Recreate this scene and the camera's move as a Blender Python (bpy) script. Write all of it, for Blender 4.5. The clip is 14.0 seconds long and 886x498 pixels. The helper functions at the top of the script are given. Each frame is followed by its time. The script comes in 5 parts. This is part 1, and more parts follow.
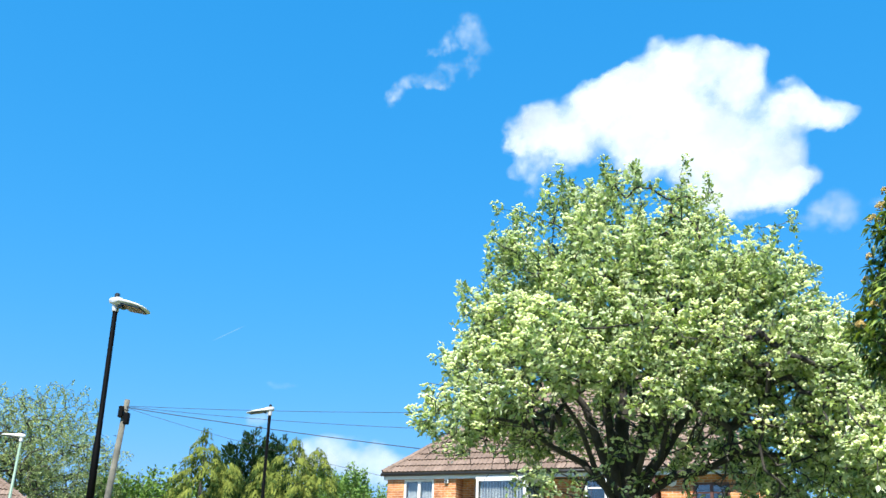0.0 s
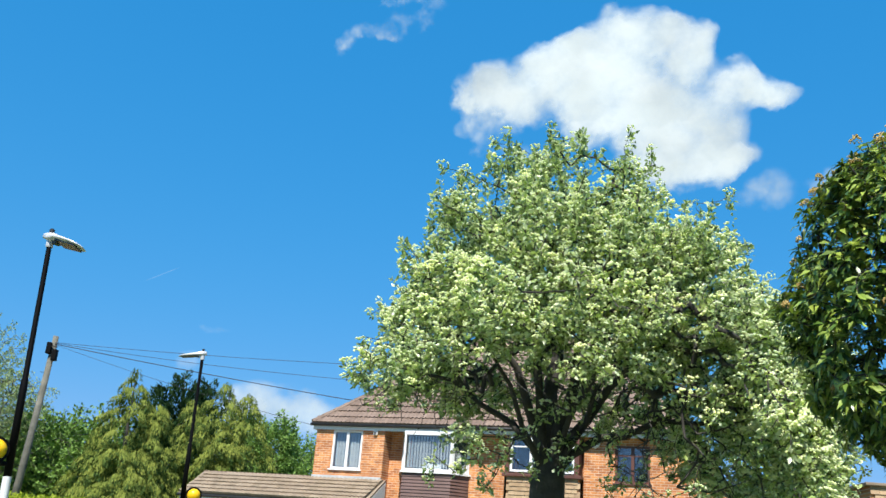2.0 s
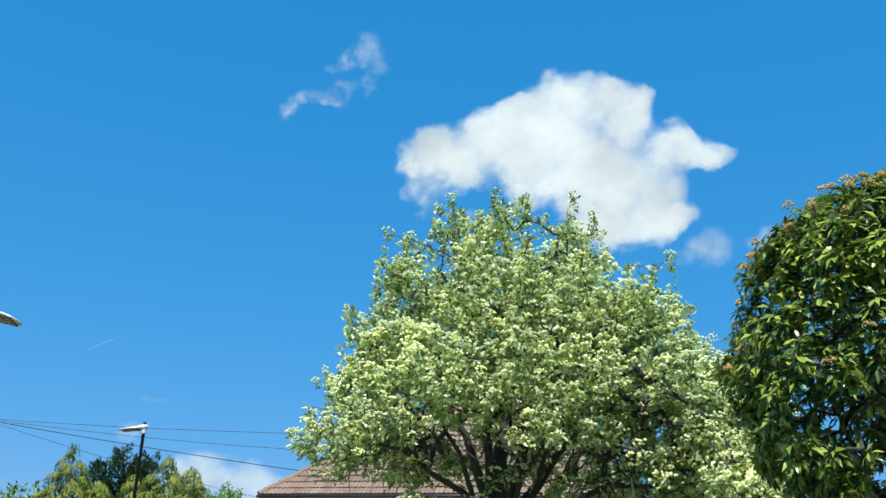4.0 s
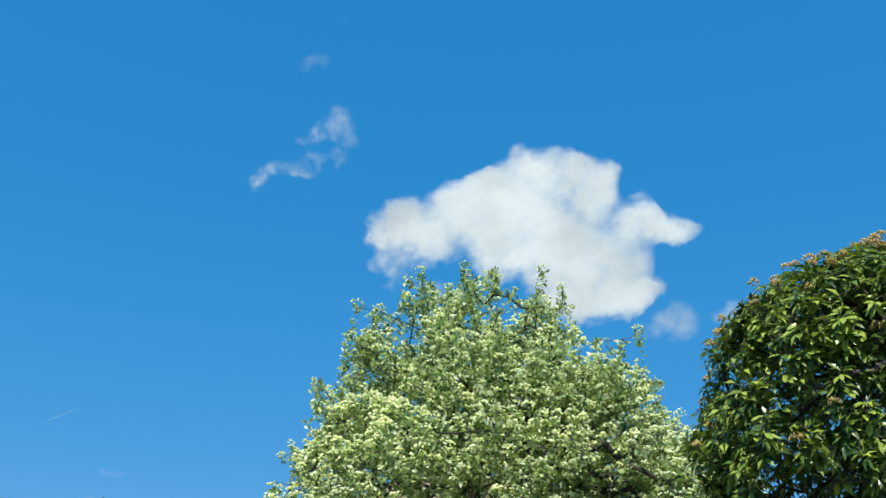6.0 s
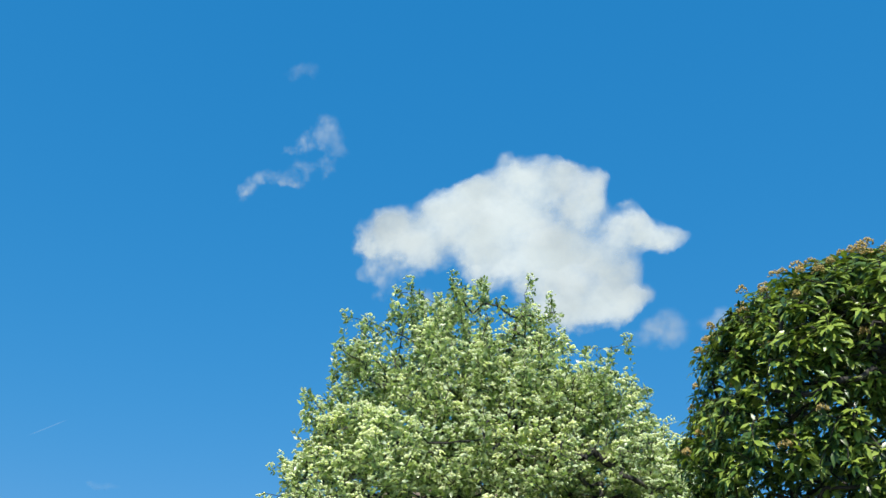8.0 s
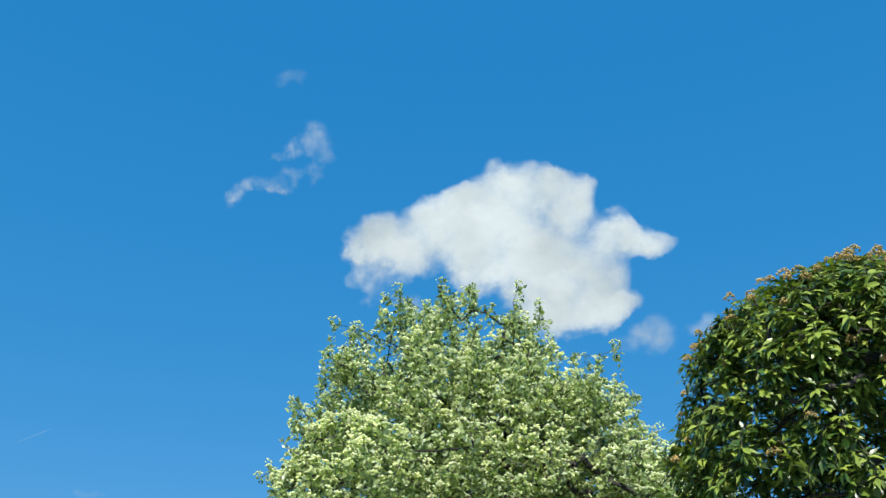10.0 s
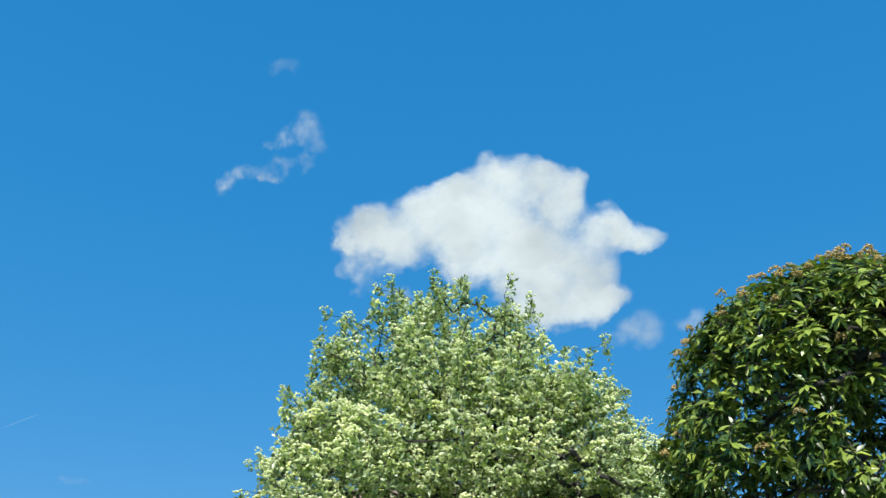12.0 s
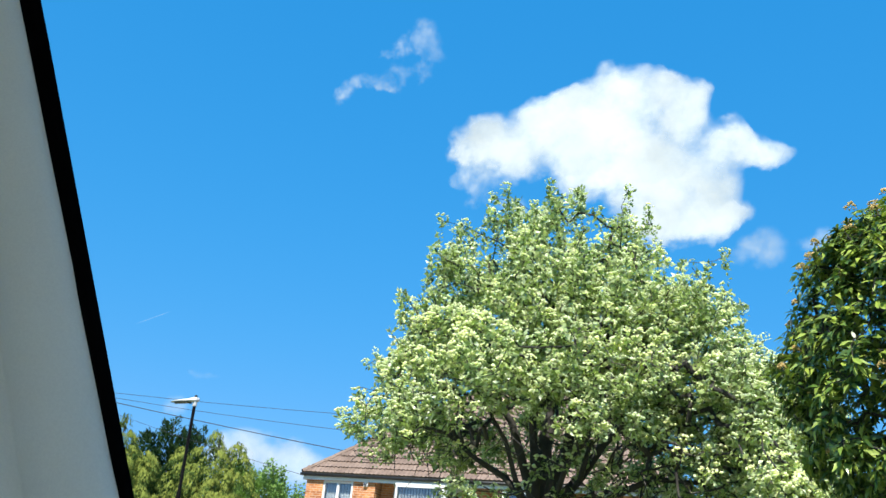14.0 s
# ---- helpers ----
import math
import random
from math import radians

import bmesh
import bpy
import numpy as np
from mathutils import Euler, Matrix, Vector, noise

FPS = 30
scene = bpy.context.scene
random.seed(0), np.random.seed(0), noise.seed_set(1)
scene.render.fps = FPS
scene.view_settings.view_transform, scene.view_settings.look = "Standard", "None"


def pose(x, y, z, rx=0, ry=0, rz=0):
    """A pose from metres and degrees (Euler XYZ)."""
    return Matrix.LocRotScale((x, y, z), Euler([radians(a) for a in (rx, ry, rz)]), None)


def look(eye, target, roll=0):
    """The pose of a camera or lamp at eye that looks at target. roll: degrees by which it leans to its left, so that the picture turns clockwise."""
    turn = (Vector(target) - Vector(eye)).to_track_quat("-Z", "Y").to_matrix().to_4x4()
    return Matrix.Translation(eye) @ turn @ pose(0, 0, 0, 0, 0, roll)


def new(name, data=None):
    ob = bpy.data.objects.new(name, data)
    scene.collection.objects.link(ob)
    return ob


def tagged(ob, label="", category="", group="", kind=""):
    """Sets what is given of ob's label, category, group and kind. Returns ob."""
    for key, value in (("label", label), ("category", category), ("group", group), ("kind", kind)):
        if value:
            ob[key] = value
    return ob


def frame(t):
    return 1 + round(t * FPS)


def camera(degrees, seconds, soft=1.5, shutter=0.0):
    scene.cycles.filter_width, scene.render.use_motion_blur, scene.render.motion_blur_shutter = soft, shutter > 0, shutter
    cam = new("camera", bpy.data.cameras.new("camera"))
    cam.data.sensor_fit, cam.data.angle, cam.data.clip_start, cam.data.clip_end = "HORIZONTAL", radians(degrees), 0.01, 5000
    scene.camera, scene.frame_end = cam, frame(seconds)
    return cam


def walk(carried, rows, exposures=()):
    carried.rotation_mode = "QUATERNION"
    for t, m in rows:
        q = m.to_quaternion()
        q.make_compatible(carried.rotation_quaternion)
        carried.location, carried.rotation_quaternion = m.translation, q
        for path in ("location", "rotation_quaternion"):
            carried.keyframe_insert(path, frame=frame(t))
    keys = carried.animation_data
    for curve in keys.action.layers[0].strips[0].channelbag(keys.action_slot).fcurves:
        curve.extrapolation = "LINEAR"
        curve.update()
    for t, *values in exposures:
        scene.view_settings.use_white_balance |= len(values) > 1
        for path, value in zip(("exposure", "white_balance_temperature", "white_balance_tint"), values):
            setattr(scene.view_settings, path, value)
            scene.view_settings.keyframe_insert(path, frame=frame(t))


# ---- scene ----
# ------------------------------------------------------------------ camera
cam = camera(50.83, 14.0)
ROWS = [
    (0.0, 0.036, 0.142, 1.268, 110.82, -2.28, 2.34),
    (0.5, 0.027, 0.132, 1.276, 109.91, -2.87, 1.49),
    (1.0, 0.008, 0.106, 1.276, 108.53, -3.88, -0.24),
    (1.5, 0.004, 0.081, 1.272, 108.09, -4.85, -1.60),
    (2.0, 0.008, 0.057, 1.275, 108.33, -4.36, -2.27),
    (2.2, 0.008, 0.050, 1.280, 108.83, -3.66, -2.58),
    (4.5, 0.007, 0.012, 1.342, 113.76, -2.25, -5.63),
    (5.0, 0.003, -0.006, 1.350, 115.53, -1.96, -6.30),
    (5.5, -0.004, -0.013, 1.334, 116.48, -2.03, -6.85),
    (6.0, -0.016, -0.014, 1.327, 116.85, -1.99, -7.03),
    (6.5, -0.013, -0.018, 1.325, 117.05, -1.77, -7.10),
    (7.0, -0.013, -0.022, 1.331, 117.18, -1.56, -7.20),
    (7.5, -0.016, -0.016, 1.333, 117.30, -1.47, -7.35),
    (8.0, -0.017, -0.018, 1.333, 117.40, -1.39, -7.49),
    (8.5, -0.016, -0.011, 1.334, 117.55, -1.31, -7.65),
    (11.0, -0.021, -0.016, 1.368, 117.93, -0.81, -8.32),
    (11.5, -0.034, -0.033, 1.349, 118.02, -0.89, -8.52),
    (12.0, -0.061, -0.043, 1.339, 117.30, -1.51, -9.03),
    (12.5, -0.061, -0.071, 1.327, 114.49, -2.90, -9.35),
    (13.0, -0.053, -0.112, 1.284, 112.31, -3.71, -8.45),
    (13.5, -0.065, -0.090, 1.261, 112.10, -4.42, -6.44),
    (14.0, -0.085, -0.085, 1.256, 111.50, -5.56, -3.15),
]
EXPOSURES = [(0.0, 1.12), (0.6, 1.0), (1.5, 0.8), (2.2, 0.74), (4.5, 0.66), (5.5, 0.58), (7.0, 0.5), (11.5, 0.5), (12.5, 0.66), (13.2, 0.84), (14.0, 0.94)]
walk(cam, [(t, pose(x, y, z, rx, ry, rz)) for t, x, y, z, rx, ry, rz in ROWS], EXPOSURES)

# ------------------------------------------------------------------ sky and sun
SUN_TO = Vector((-0.2, -0.8, 1.14)).normalized()
sky_world = bpy.data.worlds.new("sky")
sky_world.use_nodes = True
wn = sky_world.node_tree
wn.nodes.clear()
w_out = wn.nodes.new("ShaderNodeOutputWorld")
w_bg = wn.nodes.new("ShaderNodeBackground")
w_sky = wn.nodes.new("ShaderNodeTexSky")
w_sky.sky_type = 'NISHITA'
w_sky.sun_disc = False
w_sky.sun_elevation = math.asin(SUN_TO.z)
w_sky.sun_rotation = math.atan2(SUN_TO.x, SUN_TO.y)
w_sky.air_density = 1.0
w_sky.dust_density = 0.3
w_sky.ozone_density = 2.0
w_hs = wn.nodes.new("ShaderNodeHueSaturation")
w_hs.inputs["Saturation"].default_value = 1.25
wn.links.new(w_sky.outputs[0], w_hs.inputs["Color"])
# clear deep-blue air: each channel of the sky rises more slowly towards the horizon
w_sep = wn.nodes.new("ShaderNodeSeparateColor")
w_com = wn.nodes.new("ShaderNodeCombineColor")
wn.links.new(w_hs.outputs[0], w_sep.inputs[0])
for ch, (gain, power) in enumerate(((0.37, 1.0), (1.56, 0.375), (3.02, 0.30))):
    w_pow = wn.nodes.new("ShaderNodeMath")
    w_pow.operation = 'POWER'
    w_pow.inputs[1].default_value = power
    w_mul = wn.nodes.new("ShaderNodeMath")
    w_mul.operation = 'MULTIPLY'
    w_mul.inputs[1].default_value = gain
    wn.links.new(w_sep.outputs[ch], w_pow.inputs[0])
    wn.links.new(w_pow.outputs[0], w_mul.inputs[0])
    wn.links.new(w_mul.outputs[0], w_com.inputs[ch])
wn.links.new(w_com.outputs[0], w_bg.inputs["Color"])
w_bg.inputs["Strength"].default_value = 0.1
wn.links.new(w_bg.outputs[0], w_out.inputs["Surface"])
scene.world = sky_world

sun_data = bpy.data.lights.new("sun", 'SUN')
sun_data.energy = 5.0
sun_data.angle = radians(0.53)
sun_data.color = (1.0, 0.95, 0.87)
sun = new("sun", sun_data)
sun.matrix_world = look(SUN_TO * 60, (0, 0, 0))


# ------------------------------------------------------------------ materials
def material(name):
    m = bpy.data.materials.new(name)
    m.use_nodes = True
    nt = m.node_tree
    return m, nt, nt.nodes["Principled BSDF"]


def add_node(nt, kind, **inputs):
    n = nt.nodes.new(kind)
    for k, v in inputs.items():
        n.inputs[k].default_value = v
    return n


def mapped_noise(nt, scale, detail=4.0, rough=0.55, coord="Object"):
    tc = nt.nodes.new("ShaderNodeTexCoord")
    n = add_node(nt, "ShaderNodeTexNoise", Scale=scale, Detail=detail, Roughness=rough)
    nt.links.new(tc.outputs[coord], n.inputs["Vector"])
    return n


def ramp(nt, source, stops):
    r = nt.nodes.new("ShaderNodeValToRGB")
    while len(r.color_ramp.elements) < len(stops):
        r.color_ramp.elements.new(0.5)
    for e, (p, c) in zip(r.color_ramp.elements, stops):
        e.position, e.color = p, (*c, 1)
    nt.links.new(source, r.inputs["Fac"])
    return r


def mix_rgb(nt, a, b, fac, mode='MIX'):
    m = nt.nodes.new("ShaderNodeMixRGB")
    m.blend_type = mode
    for s, i in ((fac, 0), (a, 1), (b, 2)):
        if hasattr(s, "is_linked"):
            nt.links.new(s, m.inputs[i])
        else:
            m.inputs[i].default_value = s if i == 0 else (*s, 1)
    return m.outputs[0]


def bump(nt, bsdf, height, strength=0.3, dist=0.02):
    b = add_node(nt, "ShaderNodeBump", Strength=strength, Distance=dist)
    nt.links.new(height, b.inputs["Height"])
    nt.links.new(b.outputs[0], bsdf.inputs["Normal"])


def worn(name, dark, light, scale, rough=0.6, metal=0.0, bump_s=0.2, fine=40.0, coord="Object", speckle=0.72):
    """A surface that varies at two scales between two colours."""
    m, nt, p = material(name)
    big, small = mapped_noise(nt, scale, 4, 0.6, coord), mapped_noise(nt, scale * fine, 3, 0.6, coord)
    base = ramp(nt, big.outputs["Fac"], [(0.3, dark), (0.7, light)]).outputs[0]
    speck = ramp(nt, small.outputs["Fac"], [(0.3, (speckle,) * 3), (0.65, (1, 1, 1))]).outputs[0]
    nt.links.new(mix_rgb(nt, base, speck, 1.0, 'MULTIPLY'), p.inputs["Base Color"])
    p.inputs["Roughness"].default_value = rough
    p.inputs["Metallic"].default_value = metal
    bump(nt, p, small.outputs["Fac"], bump_s, 0.01)
    return m


def piece_mat(name, colours, scale, rough=0.85):
    """For tiles and boards that are objects of their own: each has its own tone."""
    m, nt, p = material(name)
    info = nt.nodes.new("ShaderNodeObjectInfo")
    geo = nt.nodes.new("ShaderNodeNewGeometry")
    both = nt.nodes.new("ShaderNodeMath")
    both.operation = 'ADD'
    nt.links.new(info.outputs["Random"], both.inputs[0])
    nt.links.new(geo.outputs["Random Per Island"], both.inputs[1])
    frac = nt.nodes.new("ShaderNodeMath")
    frac.operation = 'FRACT'
    nt.links.new(both.outputs[0], frac.inputs[0])
    base = ramp(nt, frac.outputs[0], [(i / (len(colours) - 1), c) for i, c in enumerate(colours)]).outputs[0]
    tc = nt.nodes.new("ShaderNodeNewGeometry")
    n = add_node(nt, "ShaderNodeTexNoise", Scale=scale, Detail=5.0, Roughness=0.65)
    nt.links.new(tc.outputs["Position"], n.inputs["Vector"])
    dirt = ramp(nt, n.outputs["Fac"], [(0.3, (0.6, 0.58, 0.55)), (0.6, (1, 1, 1))]).outputs[0]
    nt.links.new(mix_rgb(nt, base, dirt, 0.8, 'MULTIPLY'), p.inputs["Base Color"])
    p.inputs["Roughness"].default_value = rough
    n2 = add_node(nt, "ShaderNodeTexNoise", Scale=60.0, Detail=3.0)
    nt.links.new(tc.outputs["Position"], n2.inputs["Vector"])
    bump(nt, p, n2.outputs["Fac"], 0.25, 0.01)
    return m


def brick_mat(name, c1, c2, mortar):
    m, nt, p = material(name)
    tc = nt.nodes.new("ShaderNodeTexCoord")
    mp = nt.nodes.new("ShaderNodeMapping")
    mp.inputs["Rotation"].default_value = (radians(90), 0, 0)
    nt.links.new(tc.outputs["Object"], mp.inputs["Vector"])
    b = add_node(nt, "ShaderNodeTexBrick", Scale=1.0)
    b.inputs["Color1"].default_value, b.inputs["Color2"].default_value, b.inputs["Mortar"].default_value = (*c1, 1), (*c2, 1), (*mortar, 1)
    b.inputs["Mortar Size"].default_value = 0.008
    b.inputs["Bias"].default_value = -0.25
    b.inputs["Brick Width"].default_value = 0.225
    b.inputs["Row Height"].default_value = 0.075
    b.offset = 0.5
    nt.links.new(mp.outputs[0], b.inputs["Vector"])
    big = mapped_noise(nt, 2.6, 7, 0.7)
    fine = mapped_noise(nt, 45, 3)
    tone = ramp(nt, big.outputs["Fac"], [(0.34, (0.6, 0.53, 0.5)), (0.6, (1, 1, 1))]).outputs[0]
    nt.links.new(mix_rgb(nt, b.outputs["Color"], tone, 1.0, 'MULTIPLY'), p.inputs["Base Color"])
    p.inputs["Roughness"].default_value = 0.9
    inv = add_node(nt, "ShaderNodeMath")
    inv.operation = 'SUBTRACT'
    nt.links.new(fine.outputs["Fac"], inv.inputs[0])
    nt.links.new(b.outputs["Fac"], inv.inputs[1])
    bump(nt, p, inv.outputs[0], 0.5, 0.012)
    return m


def leaf_mat(name, colours, rough=0.45, through_light=0.35, spec=0.4):
    """Leaves vary one by one, shine a little and let some light through."""
    m, nt, p = material(name)
    geo = nt.nodes.new("ShaderNodeNewGeometry")
    base = ramp(nt, geo.outputs["Random Per Island"], [(i / (len(colours) - 1), c) for i, c in enumerate(colours)]).outputs[0]
    n = add_node(nt, "ShaderNodeTexNoise", Scale=1.3, Detail=3.0)
    nt.links.new(geo.outputs["Position"], n.inputs["Vector"])
    tone = ramp(nt, n.outputs["Fac"], [(0.35, (0.75, 0.8, 0.7)), (0.65, (1.1, 1.08, 1.0))]).outputs[0]
    col = mix_rgb(nt, base, tone, 1.0, 'MULTIPLY')
    nt.links.new(col, p.inputs["Base Color"])
    p.inputs["Roughness"].default_value = rough
    p.inputs["Specular IOR Level"].default_value = spec
    tr = nt.nodes.new("ShaderNodeBsdfTranslucent")
    warm = mix_rgb(nt, col, (1.12, 1.22, 0.72), 1.0, 'MULTIPLY')
    nt.links.new(warm, tr.inputs["Color"])
    mx = add_node(nt, "ShaderNodeMixShader", Fac=through_light)
    out = nt.nodes["Material Output"]
    nt.links.new(p.outputs[0], mx.inputs[1])
    nt.links.new(tr.outputs[0], mx.inputs[2])
    nt.links.new(mx.outputs[0], out.inputs["Surface"])
    return m


def glass_mat(name):
    m, nt, p = material(name)
    gl = add_node(nt, "ShaderNodeBsdfGlossy", Roughness=0.03)
    tp = nt.nodes.new("ShaderNodeBsdfTransparent")
    tp.inputs["Color"].default_value = (0.82, 0.87, 0.88, 1)
    fr = add_node(nt, "ShaderNodeFresnel", IOR=1.5)
    mul = nt.nodes.new("ShaderNodeMath")
    mul.operation = 'MULTIPLY_ADD'
    mul.inputs[1].default_value, mul.inputs[2].default_value = 1.6, 0.08
    nt.links.new(fr.outputs[0], mul.inputs[0])
    mx = nt.nodes.new("ShaderNodeMixShader")
    nt.links.new(mul.outputs[0], mx.inputs[0])
    nt.links.new(tp.outputs[0], mx.inputs[1])
    nt.links.new(gl.outputs[0], mx.inputs[2])
    nt.links.new(mx.outputs[0], nt.nodes["Material Output"].inputs["Surface"])
    return m


M_GRASS = worn("grass", (0.09, 0.13, 0.045), (0.17, 0.2, 0.085), 0.4, 0.9, 0, 0.6)
M_ASPHALT = worn("asphalt", (0.07, 0.07, 0.07), (0.11, 0.108, 0.105), 0.5, 0.9, 0, 0.5, 120)
M_PAVING = worn("paving_concrete", (0.25, 0.24, 0.22), (0.36, 0.35, 0.32), 0.8, 0.9)
M_BRICK = brick_mat("orange_brick", (0.64, 0.27, 0.09), (0.3, 0.095, 0.04), (0.6, 0.47, 0.34))
M_TILE = piece_mat("brown_concrete_tile", [(0.16, 0.112, 0.085), (0.2, 0.143, 0.11), (0.18, 0.127, 0.097), (0.235, 0.17, 0.132)], 3.0)
M_TILE_PALE = piece_mat("weathered_tan_tile", [(0.22, 0.17, 0.115), (0.27, 0.21, 0.145), (0.245, 0.19, 0.135), (0.3, 0.24, 0.17)], 3.0)
M_TILE_HUNG = piece_mat("tan_hanging_tile", [(0.34, 0.23, 0.13), (0.42, 0.3, 0.18), (0.3, 0.2, 0.12)], 4.0)
M_BOARD = piece_mat("brown_cladding_board", [(0.13, 0.075, 0.065), (0.16, 0.095, 0.08), (0.145, 0.085, 0.072)], 2.0, 0.55)
M_UPVC = worn("white_upvc", (0.76, 0.77, 0.77), (0.84, 0.84, 0.83), 1.5, 0.35, 0, 0.03)
M_BROWNFRAME = worn("brown_stained_frame", (0.09, 0.035, 0.025), (0.14, 0.055, 0.04), 2, 0.5)
M_GUTTER = worn("black_gutter_plastic", (0.015, 0.015, 0.016), (0.03, 0.03, 0.03), 2, 0.4)
M_LEAD = worn("lead_flashing", (0.4, 0.42, 0.43), (0.55, 0.57, 0.58), 2.5, 0.55, 0.1)
M_GLASS = glass_mat("window_glass")
M_BLIND = worn("vertical_blind_fabric", (0.55, 0.57, 0.58), (0.68, 0.7, 0.7), 2.0, 0.8, 0, 0.05)
M_ROOM = worn("dim_room", (0.06, 0.065, 0.075), (0.09, 0.095, 0.1), 0.7, 0.9)
M_BLACKPAINT = worn("black_column_paint", (0.0012, 0.0012, 0.0015), (0.003, 0.003, 0.0034), 1.2, 0.6, 0, 0.05)
M_BLACKPAINT.node_tree.nodes["Principled BSDF"].inputs["Specular IOR Level"].default_value = 0.1
M_WHITEPAINT = worn("white_column_paint", (0.66, 0.67, 0.66), (0.8, 0.8, 0.79), 1.6, 0.45)
M_GREENPAINT = worn("pale_green_column_paint", (0.17, 0.27, 0.2), (0.22, 0.33, 0.25), 1.6, 0.5)
M_ALU = worn("grey_lantern_casting", (0.5, 0.51, 0.52), (0.66, 0.67, 0.67), 3, 0.4, 0.2, 0.05)
M_LENS = worn("lantern_lens", (0.05, 0.052, 0.055), (0.1, 0.104, 0.11), 6, 0.2)
M_AMBER = worn("amber_globe_plastic", (0.86, 0.5, 0.008), (0.92, 0.58, 0.012), 1.2, 0.25, 0, 0.0)
M_POLEWOOD = worn("weathered_pole_wood", (0.08, 0.082, 0.066), (0.19, 0.185, 0.15), 3.0, 0.9, 0, 0.6)
M_CABLE = worn("black_cable", (0.012, 0.014, 0.018), (0.03, 0.033, 0.04), 1.0, 0.6)
M_BARK = worn("grey_brown_bark", (0.025, 0.023, 0.02), (0.07, 0.065, 0.055), 2.5, 0.95, 0, 0.8, 12)
M_TRIM = worn("pillar_trim_fabric", (0.68, 0.69, 0.62), (0.8, 0.8, 0.73), 3.0, 0.95, 0, 0.02, 250, speckle=0.94)
M_SEAL = worn("black_rubber_seal", (0.002, 0.002, 0.002), (0.004, 0.004, 0.004), 6, 1.0, 0, 0.0)
M_SEAL.node_tree.nodes["Principled BSDF"].inputs["Specular IOR Level"].default_value = 0.0
M_WHITEBEAM = leaf_mat("whitebeam_leaf", [(0.035, 0.075, 0.025), (0.48, 0.57, 0.23), (0.25, 0.35, 0.115), (0.8, 0.85, 0.66)], 0.34, 0.36, 0.55)
M_BLOSSOM = leaf_mat("cream_blossom", [(0.86, 0.87, 0.62), (0.93, 0.94, 0.78), (0.9, 0.91, 0.68)], 0.9, 0.4, 0.05)
M_LOQUAT = leaf_mat("glossy_evergreen_leaf", [(0.015, 0.042, 0.011), (0.1, 0.18, 0.034), (0.36, 0.45, 0.08), (0.03, 0.07, 0.017)], 0.36, 0.2, 0.5)
M_PANICLE = leaf_mat("rusty_flower_panicle", [(0.5, 0.36, 0.15), (0.58, 0.44, 0.2), (0.44, 0.3, 0.11)], 0.9, 0.12, 0.1)
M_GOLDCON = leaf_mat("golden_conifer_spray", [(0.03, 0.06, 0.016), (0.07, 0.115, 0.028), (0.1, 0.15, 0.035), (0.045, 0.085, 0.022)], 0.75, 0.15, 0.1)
# brighter copy for the bough tops: yellow tips plus painted sunlight
M_GOLDLIT = leaf_mat("golden_conifer_lit_spray", [(0.16, 0.21, 0.045), (0.26, 0.29, 0.062), (0.2, 0.25, 0.055)], 0.7, 0.22, 0.12)
M_PINE = leaf_mat("dark_pine_needles", [(0.014, 0.036, 0.014), (0.024, 0.055, 0.02), (0.035, 0.07, 0.026)], 0.8, 0.12, 0.05)
M_BROAD = leaf_mat("mid_green_leaf", [(0.11, 0.2, 0.045), (0.18, 0.3, 0.075), (0.24, 0.38, 0.09)], 0.6, 0.25, 0.25)
M_SPRING = leaf_mat("fresh_spring_leaf", [(0.24, 0.31, 0.14), (0.36, 0.43, 0.22), (0.3, 0.36, 0.18)], 0.6, 0.35, 0.2)
M_HEDGE = leaf_mat("golden_hedge_leaf", [(0.2, 0.26, 0.015), (0.3, 0.36, 0.03), (0.25, 0.3, 0.02)], 0.55, 0.3, 0.3)


